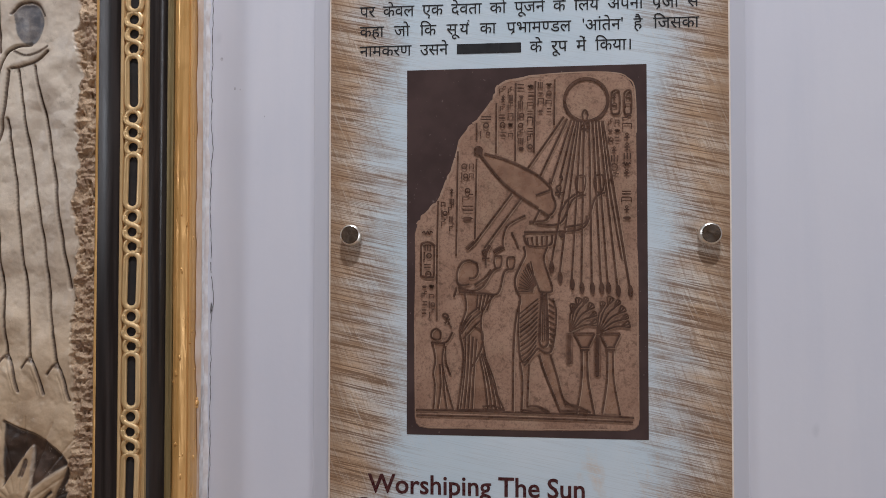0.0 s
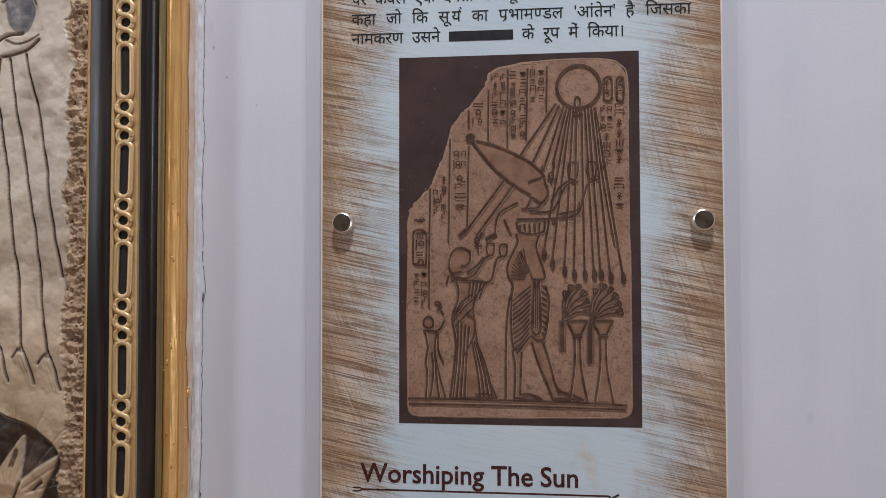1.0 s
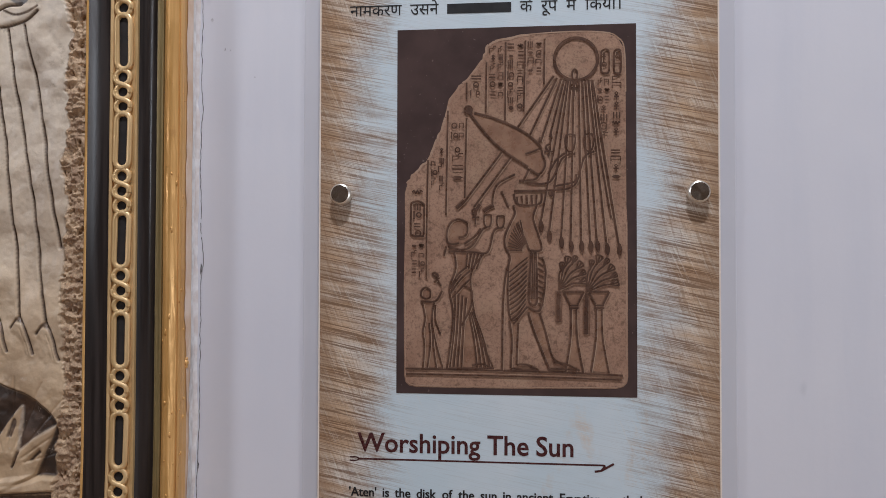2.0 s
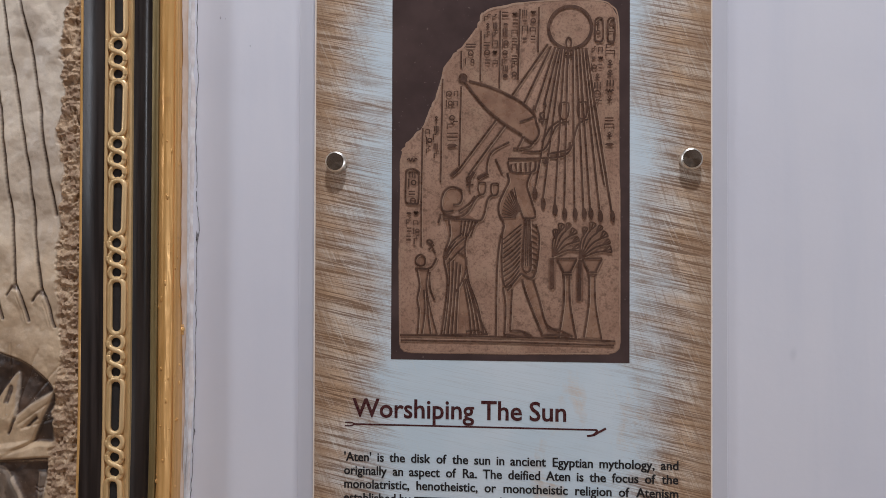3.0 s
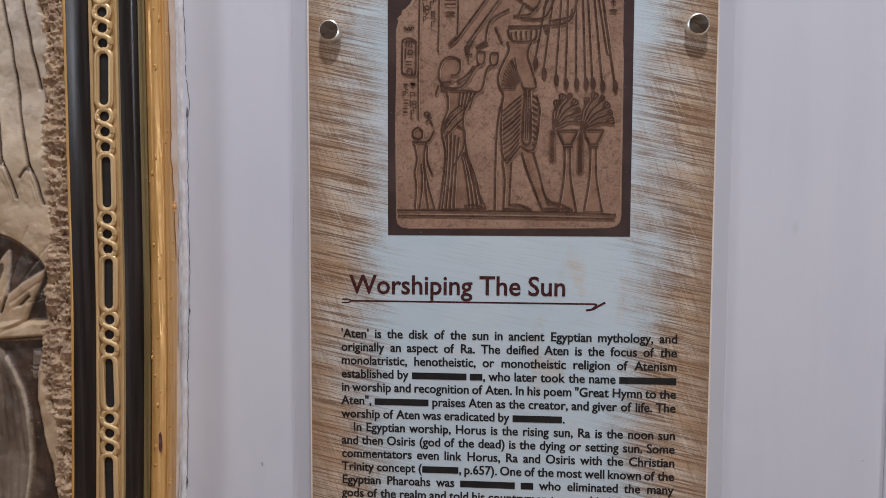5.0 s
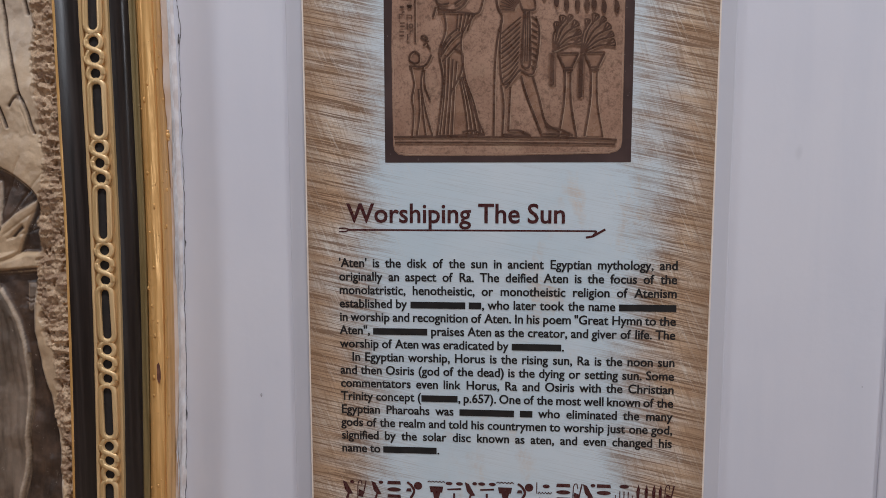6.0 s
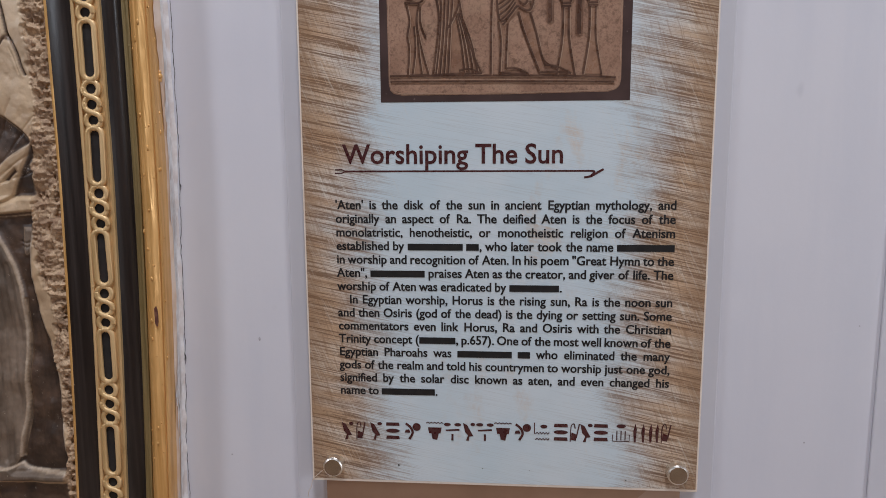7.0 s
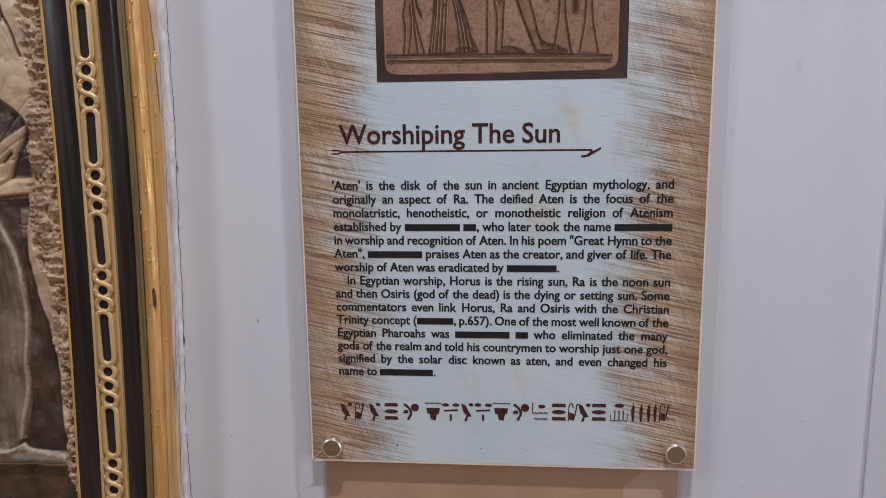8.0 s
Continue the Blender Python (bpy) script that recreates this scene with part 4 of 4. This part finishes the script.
# the tall robed shape with its pointed headdress, as plain forms
bm = bmesh.new()
patch(bm, aa(330, 385, 345, 384, 430, 408, 540, 460, 600, 512, 612, 548, 622, 598, 596, 622, 560, 600, 470, 540, 400, 478), above(Y2), True)
patch(bm, bb(478, 40, 500, -20, 570, -20, 586, 100, 592, 165, 545, 170, 606, 200, 606, 280, 580, 400, 640, 580, 620, 612, 565, 470, 545, 400, 500, 440, 478, 612, 470, 430, 462, 330, 470, 200, 452, 130), above(Y2))
part("robed_shape", bm, SHADE, photo)
drawn("robed_outline", [
    aa(345, 384, 430, 408, 540, 460, 600, 512, 612, 548), aa(328, 386, 400, 478, 470, 540, 556, 596),
    aa(612, 548, 622, 575, 620, 598, 598, 624, 562, 604), aa(545, 545, 575, 535, 600, 525), aa(560, 604, 535, 655),
    aa(550, 658, 640, 655, 690, 562, 740, 545), aa(500, 690, 640, 688, 736, 668, 775, 560, 815, 535), aa(505, 625, 440, 660, 420, 705, 418, 752),
    aa(635, 625, 665, 570, 700, 542), aa(600, 625, 580, 645, 520, 650), aa(655, 672, 735, 655, 745, 625),
    aa(452, 690, 480, 752), aa(500, 700, 520, 742, 600, 740, 610, 700), aa(512, 712, 516, 738), aa(530, 708, 535, 740), aa(550, 706, 553, 740), aa(570, 706, 572, 740), aa(590, 704, 588, 740),
    bb(486, -6, 492, 25, 476, 60, 455, 110, 456, 150, 474, 195, 458, 260, 448, 380, 446, 618),
    bb(576, -6, 562, 40, 578, 95, 594, 150, 585, 168, 548, 166), bb(500, 60, 530, 120, 548, 166),
    bb(470, 200, 466, 330, 482, 432, 540, 380), bb(556, 170, 545, 350, 578, 355, 572, 170), bb(596, 190, 610, 255, 590, 390, 540, 380),
    bb(472, 432, 482, 500, 478, 612), bb(506, 440, 500, 600), bb(545, 400, 566, 470, 625, 615), bb(588, 404, 612, 480, 640, 575, 690, 602),
    bb(478, 612, 530, 618, 585, 620), bb(500, 598, 540, 600, 580, 618), bb(622, 615, 690, 616, 730, 622), bb(640, 590, 690, 598, 740, 622),
], 0.0018)
knob = bmesh.new()
disc(knob, *A(322, 372), 0.0056, 0.0058, above(Y3))
part("headdress_knob", knob, LINE, photo)
for k in range(11):
    b = radians(2 + 6.6 * k)
    drawn("fan_fold", [[art(951 - 9 * math.cos(b), 519 - 12 * math.sin(b)), art(952 - 36 * math.cos(b), 520 - 60 * math.sin(b))]], 0.0010)
pleats = [dd(952 - 0.4 * k, 530 + 8.2 * k, 936, 543 + 8.6 * k, 919 + max(0, k - 8) * 2.5, 557 + 8.3 * k) for k in range(12)]
pleats += [[B(580, 190 + 22 * k), B(602, 205 + 21 * k)] for k in range(9)] + [[B(552 + 7 * k, 176), B(549 + 8 * k, 350)] for k in range(4)]
for q in pleats:
    drawn("pleat", [q], 0.0013)
for x, y in ((720, 500), (793, 498)):
    bm = bmesh.new()
    patch(bm, aa(x - 15, y - 30, x + 15, y - 30, x + 19, y - 5, x + 10, y + 32, x - 10, y + 32, x - 19, y - 5), above(Y2), True)
    cup = part("raised_cup", bm, SHADE, photo)
    drawn("cup_outline", [aa(x - 15, y - 30, x + 15, y - 30, x + 19, y - 5, x + 10, y + 32, x - 10, y + 32, x - 19, y - 5, x - 15, y - 30)], 0.0015)
drawn("looped_sign", [aa(636, 535, 626, 515, 642, 508, 640, 535, 634, 555), aa(620, 536, 652, 536), aa(640, 505, 648, 480, 645, 465), aa(598, 500, 602, 480)], 0.0015)

# the second and third draped shapes
bm = bmesh.new()
patch(bm, bb(240, 150, 300, 165, 330, 150, 372, 175, 320, 262, 328, 310, 345, 430, 410, 612, 235, 612, 270, 420, 245, 310, 262, 230), above(Y2))
disc(bm, *B(276, 96), 0.0136, 0.0150, above(Y2))
part("draped_shape", bm, SHADE, photo)
drawn("draped_outline", [
    bb(310, 60, 280, 48, 250, 58, 234, 92, 236, 130, 250, 142, 280, 138), bb(310, 60, 312, 90, 300, 112, 278, 116), bb(232, 150, 222, 186),
    bb(238, 150, 290, 164, 330, 146, 366, 90, 388, 76), bb(240, 168, 330, 172, 388, 172, 412, 92, 440, 80), bb(300, 140, 340, 112, 362, 82),
    bb(262, 168, 268, 230, 246, 300, 246, 330, 258, 420, 236, 612), bb(372, 180, 330, 240, 326, 310, 345, 430, 376, 530, 412, 612),
    bb(300, 300, 330, 320, 325, 380, 290, 450), bb(236, 612, 320, 612), bb(320, 612, 414, 612), bb(330, 600, 370, 596, 408, 612),
], 0.0018)
folds = ([bb(288, 255, 262, 290, 250, 320), dd(815, 586, 827, 562, 846, 546), dd(816, 593, 832, 570, 850, 554), dd(819, 601, 836, 582, 852, 567)] + [bb(266 + 14 * k, 320 + 8 * k, 262 + 12 * k, 460, 246 + 15 * k, 606) for k in range(4)]
      + [bb(318 + 6 * k, 400, 338 + 12 * k, 500, 350 + 16 * k, 606) for k in range(4)] + [bb(312 + 14 * k, 176, 306 + 10 * k, 236) for k in range(5)])
for q in folds:
    drawn("fold", [q], 0.0014)
for x, y in ((388, 50), (437, 54)):
    bm = bmesh.new()
    patch(bm, bb(x - 12, y - 18, x + 12, y - 18, x + 14, y + 2, x + 7, y + 24, x - 7, y + 24, x - 14, y + 2), above(Y2), True)
    part("raised_cup", bm, SHADE, photo)
    drawn("cup_outline", [bb(x - 12, y - 18, x + 12, y - 18, x + 14, y + 2, x + 7, y + 24, x - 7, y + 24, x - 14, y + 2, x - 12, y - 18)], 0.0014)
bm = bmesh.new()
patch(bm, bb(138, 356, 190, 356, 186, 440, 198, 520, 220, 612, 145, 612, 150, 480, 146, 400), above(Y2))
disc(bm, *B(154, 326), 0.0058, 0.0066, above(Y2))
part("small_draped_shape", bm, SHADE, photo)
drawn("small_outline", [bb(172, 318, 155, 306, 138, 318, 138, 338, 155, 348, 170, 342, 172, 318), bb(134, 358, 190, 358, 216, 318), bb(142, 362, 152, 420, 144, 470, 150, 520, 144, 612),
                        bb(186, 362, 178, 420, 190, 500, 220, 612), bb(190, 372, 192, 430, 210, 480), bb(168, 440, 172, 520, 160, 612), bb(178, 440, 186, 540, 196, 612), bb(144, 612, 222, 612)], 0.0016)
drawn("looped_sign", [bb(196, 268, 180, 256, 190, 250, 202, 262, 196, 268, 212, 300), bb(186, 286, 206, 268)], 0.0015)
drawn("looped_sign", [bb(340, 36, 330, 14, 348, 8, 342, 36, 342, 66), bb(328, 40, 356, 40)], 0.0015)

# offering stands with cut flowers
for x, s in ((717, 1.0), (814, 1.0)):
    bm = bmesh.new()
    patch(bm, bb(x - 38, 324, x + 38, 324, x + 14, 372, x - 14, 372), above(Y2))
    patch(bm, bb(x - 10, 385, x + 10, 385, x + 14, 500, x + 36, 628, x - 28, 625, x - 10, 500), above(Y2))
    part("offering_stand", bm, SHADE, photo)
    drawn("stand_outline", [bb(x - 38, 324, x + 38, 324), bb(x - 38, 324, x - 14, 372), bb(x + 38, 324, x + 14, 372), bb(x - 18, 376, x + 18, 376), bb(x - 18, 386, x + 18, 386),
                            bb(x - 10, 388, x - 12, 500, x - 30, 625), bb(x + 10, 388, x + 14, 500, x + 38, 630)], 0.0018)
for bx, by, tips in ((1008, 588, ((1013, 541), (1024, 531), (1037, 530), (1047, 541), (1053, 556), (1055, 572))), (1056, 592, ((1066, 537), (1080, 529), (1094, 535), (1103, 547), (1109, 561), (1112, 575)))):
    spray = []
    for k, (x, y) in enumerate(tips):
        dx, dy = x - bx, y - by
        n = math.hypot(dx, dy)
        ux, uy = dx / n, dy / n
        mx, my = bx + dx * 0.5 - 2.5 + k * 0.6, by + dy * 0.55 - 2
        neck = (x - ux * 14, y - uy * 14)
        spray.append(dd(bx, by, mx, my, *neck))
        half = 6.5 if k % 2 else 4.5
        spray.append(dd(*neck, x - uy * half, y + ux * half))
        spray.append(dd(*neck, x + uy * half, y - ux * half))
        spray.append(dd(*neck, x, y))
        spray.append(dd(x - uy * half, y + ux * half, x + ux * 1.5, y + uy * 1.5, x + uy * half, y - ux * half))
    drawn("flower_spray", spray, 0.0013)
for q in (bb(660, 322, 659, 380, 660, 438), bb(767, 330, 765, 410, 765, 484)):
    drawn("hanging_stem", [q], 0.0042)
drawn("ground_line", [bb(78, 612, 400, 620, 700, 630, 905, 642)], 0.0016)
drawn("ground_line", [bb(80, 632, 400, 640, 700, 650, 900, 658)], 0.0014)

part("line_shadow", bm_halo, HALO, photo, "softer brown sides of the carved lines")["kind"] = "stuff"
part("lip_highlight", bm_light, PALE, photo, "paler highlights drawn along the lips of the carved lines")["kind"] = "stuff"

# ---- printed words ----


def word_mesh(text, bold):
    c = bpy.data.curves.new("word", "FONT")
    c.body, c.size, c.offset, c.resolution_u, c.fill_mode = text, 1.0, bold, 3, "FRONT"
    ob = bpy.data.objects.new("word", c)
    scene.collection.objects.link(ob)
    bpy.context.view_layer.update()
    me = bpy.data.meshes.new_from_object(ob.evaluated_get(bpy.context.evaluated_depsgraph_get()))
    co = np.zeros(len(me.vertices) * 3)
    me.vertices.foreach_get("co", co)
    faces = [tuple(p.vertices) for p in me.polygons]
    bpy.data.objects.remove(ob)
    bpy.data.curves.remove(c)
    bpy.data.meshes.remove(me)
    return co.reshape(-1, 3), faces


def joined_word(text, bold):
    """A word with joined letters: ~ sets the under-stroke, ^ the hook above, - halves the letter before it."""
    verts, faces, x, run = [], [], 0.0, ""

    def add(v, f, dx):
        base = len(verts)
        verts.extend((q[0] + dx, q[1], 0.0) for q in v)
        faces.extend(tuple(i + base for i in p) for p in f)

    for ch in text + " ":
        if ch not in "~^- ":
            run += ch
            continue
        if run:
            lead = run[:-1] if ch in "~^-" else run
            for piece in (lead, run[len(lead):]):
                if not piece:
                    continue
                v, f = word_mesh(piece, bold)
                right = v[:, 0].max()
                if ch == "-" and piece == run[len(lead):]:
                    f = [p for p in f if np.mean([v[i][0] for i in p]) < right * 0.70 or np.mean([v[i][1] for i in p]) > 0.5]
                    right *= 0.72
                add(v, f, x)
                x += right
        if ch == "~":
            add([(-0.33, -0.06), (-0.27, -0.10), (-0.10, 0.12), (-0.13, 0.19)], [(0, 1, 2, 3)], x)
        if ch == "^":
            add([(-0.16, 0.60), (-0.09, 0.60), (-0.05, 0.72), (-0.10, 0.76), (-0.13, 0.70)], [(0, 1, 2, 3, 4)], x)
            add([(-0.13, 0.84), (-0.02, 0.86), (0.02, 0.78), (-0.03, 0.72), (-0.05, 0.78)], [(0, 1, 2, 3, 4)], x)
        run = ""
    return np.array(verts), faces


def bar(n, h):
    """A plain bar for a word of n letters."""
    w = n * 0.50
    return np.array([(0, 0, 0), (w, 0, 0), (w, h, 0), (0, h, 0)], float), [(0, 1, 2, 3)]


def set_line(name, text, x0, x1, z, size, squeeze, ink, parent, bold=0.0, gap=0.30, justify=True, slope=0.0, bar_h=0.52, strike=0.0):
    """One line of print: words at true size, spaced out to the line's end; #n stands for a bar n letters long."""
    pieces = []
    for w in text.split(" "):
        head, _, rest = w.partition("#")
        run, x = [], 0.0
        if head or "#" not in w:
            run.append((*(joined_word if ord(max(head)) > 2000 else word_mesh)(head, bold), 0.0))
            x = run[-1][0][:, 0].max() + 0.03
        if "#" in w:
            digits = "".join(ch for ch in rest if ch.isdigit())
            run.append((*bar(int(digits), bar_h), x))
            x = run[-1][0][:, 0].max() + x + 0.05
            tail = rest[len(digits):]
            if tail:
                run.append((*word_mesh(tail, bold), x))
        width = max(v[:, 0].max() + dx for v, f, dx in run)
        pieces.append((run, width))
    s = size * squeeze
    total = sum(w for _, w in pieces) * s
    space = (x1 - x0 - total) / max(len(pieces) - 1, 1) if justify else gap * s
    verts, faces, x = [], [], x0
    for run, width in pieces:
        for v, f, dx in run:
            base = len(verts)
            for q in v:
                px = x + (q[0] + dx) * s
                verts.append((px, PY - 0.0004, z + q[1] * size + slope * (px - x0)))
            faces.extend(tuple(i + base for i in p) for p in f)
            if strike:    # the heavier stroke of the print
                verts.extend((a + strike * s, b - 0.00008, c) for a, b, c in verts[base:base + len(v)])
                faces.extend(tuple(i + base + len(v) for i in p) for p in f)
        x += width * s + space
    me = bpy.data.meshes.new(name)
    me.from_pydata(verts, [], faces)
    me.materials.append(ink)
    return attach(new(name, me), parent), space / s


SQUEEZE = 0.94
TX0, TX1 = -0.0590, 0.3475
BODY = [
    "'Aten' is the disk of the sun in ancient Egyptian mythology, and",
    "originally an aspect of Ra. The deified Aten is the focus of the",
    "monolatristic, henotheistic, or monotheistic religion of Atenism",
    "established by #9 #2, who later took the name #9",
    "in worship and recognition of Aten. In his poem \"Great Hymn to the",
    "Aten\", #9 praises Aten as the creator, and giver of life. The",
    "worship of Aten was eradicated by #8.",
    "In Egyptian worship, Horus is the rising sun, Ra is the noon sun",
    "and then Osiris (god of the dead) is the dying or setting sun. Some",
    "commentators even link Horus, Ra and Osiris with the Christian",
    "Trinity concept (#6, p.657). One of the most well known of the",
    "Egyptian Pharoahs was #9 #2 who eliminated the many",
    "gods of the realm and told his countrymen to worship just one god,",
    "signified by the solar disc known as aten, and even changed his",
    "name to #9.",
]
for k, text in enumerate(BODY):
    short = k in (6, 14)
    set_line("text_line", text, TX0 + (0.0145 if k == 7 else 0), TX1, 1.0730 - 0.01676 * k, 0.0158, SQUEEZE, INK, panel, 0.0125, 0.27, not short, 0.0, 0.52, 0.024)
title, _ = set_line("title", "Worshiping The Sun", -0.0478, 0.2150, 1.1280, 0.0330, 0.965, MAROON, panel, 0.015)
tagged(title, "large dark maroon heading")
bm = bmesh.new()
ribbon(bm, [(-0.046, 1.1187), (0.250, 1.1187)], 0.0021, PY - 0.0002, False, False)
ribbon(bm, [(-0.0578, 1.1205), (-0.050, 1.1207), (-0.046, 1.1190)], 0.0016, PY - 0.0002)
ribbon(bm, [(-0.0578, 1.1165), (-0.050, 1.1165), (-0.046, 1.1184)], 0.0016, PY - 0.0002)
ribbon(bm, [(0.2400, 1.1110), (0.2480, 1.1125), (0.2540, 1.1160), (0.2625, 1.1208)], 0.0026, PY - 0.00025)
ribbon(bm, [(0.249, 1.1187), (0.2520, 1.1178), (0.2480, 1.1130)], 0.0022, PY - 0.0003)
part("title_rule", bm, MAROON, panel, "maroon rule shaped like a staff")
HINDI = [("पर केवल एक देवता को पूजने के िलये अपनी प~जा से", 1.7205, 0.3520, True), ("कहा जो िक सूय^ का प~भामण-डल 'आंतेन' है िजसका", 1.6955, 0.3520, True),
         ("नामकरण उसने #8 के रूप में िकया।", 1.6710, 0.2720, True)]
for text, z, x1, j in HINDI:
    set_line("text_line", text, -0.0600, x1, z - 0.0034, 0.0205, 0.96, INK, panel, 0.004, 0.3, j, -0.002, 0.6)

# the row of picture signs at the foot, reduced to plain marks
row = random.Random(21)
for k, place in enumerate((0, 24, 52, 84, 120, 160, 192, 220, 250, 282, 317, 350, 384, 407, 427, 454, 489, 514, 528, 541, 552, 565)):
    x = -0.0520 + 0.000704 * place
    z = 0.7895 + 0.0155 * place / 565 * 0.45
    w, h = 0.0145, 0.0245
    bm = bmesh.new()
    y = PY - 0.0004
    form = (0, 1, 0, 2, 3, 4, 5, 0, 5, 4, 3, 6, 2, 1, 0, 2, 7, 8, 8, 8, 8, 1)[k]
    if form == 0:
        patch(bm, [(x - w * 0.45, z + h * 0.45), (x - w * 0.1, z + h * 0.35), (x + w * 0.45, z - h * 0.25), (x + w * 0.1, z - h * 0.28), (x - w * 0.25, z - h * 0.05)], y)
        patch(bm, [(x, z - h * 0.2), (x + w * 0.12, z - h * 0.2), (x + w * 0.05, z - h * 0.5), (x - w * 0.2, z - h * 0.5)], y - 0.0001)
        disc(bm, x + w * 0.4, z + h * 0.38, w * 0.2, h * 0.09, y)
    elif form == 1:
        ribbon(bm, [(x - w * 0.3, z - h * 0.5), (x - w * 0.25, z + h * 0.3), (x, z + h * 0.45), (x + w * 0.1, z + h * 0.2)], 0.0012, y)
        ribbon(bm, [(x + w * 0.45, z + h * 0.45), (x + w * 0.2, z - h * 0.3)], 0.0016, y)
        patch(bm, [(x - w * 0.2, z), (x + w * 0.2, z - h * 0.1), (x + w * 0.2, z - h * 0.45), (x - w * 0.25, z - h * 0.4)], y - 0.0001)
    elif form == 2:
        for j in range(3):
            zz = z + h * (0.36 - 0.36 * j)
            if j == 1:
                disc(bm, x, zz, w * 0.6, h * 0.11, y)
            else:
                patch(bm, [(x - w * 0.6, zz - h * 0.09), (x + w * 0.6, zz - h * 0.09), (x + w * 0.55, zz + h * 0.09), (x - w * 0.55, zz + h * 0.09)], y)
    elif form == 3:
        disc(bm, x + w * 0.35, z + h * 0.22, w * 0.36, h * 0.21, y)
        ribbon(bm, [(x - w * 0.6, z + h * 0.4), (x - w * 0.2, z + h * 0.2), (x, z - h * 0.1), (x - w * 0.3, z - h * 0.45)], 0.0030, y - 0.0001)
        patch(bm, [(x - w * 0.7, z - h * 0.1), (x - w * 0.2, z - h * 0.1), (x - w * 0.3, z + h * 0.08), (x - w * 0.6, z + h * 0.06)], y - 0.0002)
    elif form == 4:
        ribbon(bm, [(x - w * 0.75 + w * 0.15 * j, z + h * (0.42 + 0.06 * (j % 2))) for j in range(11)], 0.0012, y, False, False)
        patch(bm, [(x - w * 0.6, z + h * 0.2), (x + w * 0.6, z + h * 0.2), (x + w * 0.5, z - h * 0.12), (x - w * 0.5, z - h * 0.12)], y)
        patch(bm, [(x - w * 0.3, z - h * 0.1), (x + w * 0.35, z - h * 0.1), (x + w * 0.2, z - h * 0.48), (x - w * 0.2, z - h * 0.42)], y - 0.0001)
    elif form == 5:
        for q in (-0.45, 0.45):
            disc(bm, x + w * q, z + h * 0.36, w * 0.3, h * 0.09, y)
        patch(bm, [(x - w * 0.6, z), (x + w * 0.6, z + h * 0.04), (x + w * 0.6, z + h * 0.14), (x - w * 0.6, z + h * 0.08)], y)
        patch(bm, [(x - w * 0.1, z - h * 0.5), (x + w * 0.08, z - h * 0.5), (x + w * 0.08, z - h * 0.15), (x - w * 0.1, z - h * 0.15)], y)
    elif form == 6:
        ribbon(bm, [(x - w * 0.6, z + h * 0.5), (x - w * 0.6, z - h * 0.1)], 0.0012, y)
        disc(bm, x + w * 0.2, z + h * 0.3, w * 0.3, h * 0.1, y)
        for q in (-0.1, -0.42):
            ribbon(bm, [(x - w * 0.5 + w * 0.13 * j, z + h * (q + 0.09 * (j % 2))) for j in range(10)], 0.0013, y, False, False)
    elif form == 7:
        ribbon(bm, [(x - w * 0.7, z - h * 0.1), (x - w * 0.7, z - h * 0.45), (x + w * 0.7, z - h * 0.45), (x + w * 0.7, z - h * 0.1)], 0.0011, y, False, False)
        for q in (-0.35, 0, 0.35):
            ribbon(bm, [(x + w * q, z - h * 0.4), (x + w * q, z + h * 0.1)], 0.0013, y)
        disc(bm, x, z + h * 0.35, w * 0.4, h * 0.1, y)
    else:
        patch(bm, [(x - w * 0.12, z - h * 0.5), (x + w * 0.04, z - h * 0.5), (x + w * 0.10, z + h * 0.2), (x - w * 0.02, z + h * 0.5), (x - w * 0.2, z + h * 0.1)], y)
    part("picture_sign", bm, MAROON, panel)

# small specks and a loose thread at the panel's foot
bm = bmesh.new()
for x, z, r in ((0.014, 0.7445, 0.0014), (0.121, 0.7430, 0.0008), (0.180, 0.742, 0.0006), (0.300, 0.733, 0.0008)):
    disc(bm, x, z, r, r * 0.8, PY - 0.0004, 8)
part("specks", bm, INK, panel, "tiny dark specks")["kind"] = "stuff"
bm = bmesh.new()
q = smooth_line([(-0.0800, 0.7390), (-0.0890, 0.7310), (-0.0985, 0.7215), (-0.1030, 0.7080), (-0.1075, 0.6990), (-0.1080, 0.6910)], 5)
tube(bm, [(v.x, PY - 0.0006 if v.y > 0.72 else PY + 0.002 + 0.3 * (0.72 - v.y), v.y) for v in q], 0.0004, 5)
tagged(new("loose_thread", mesh_of("loose_thread", bm, ACRYLIC)), "pale loose thread caught on the panel's corner bolt", "thread")
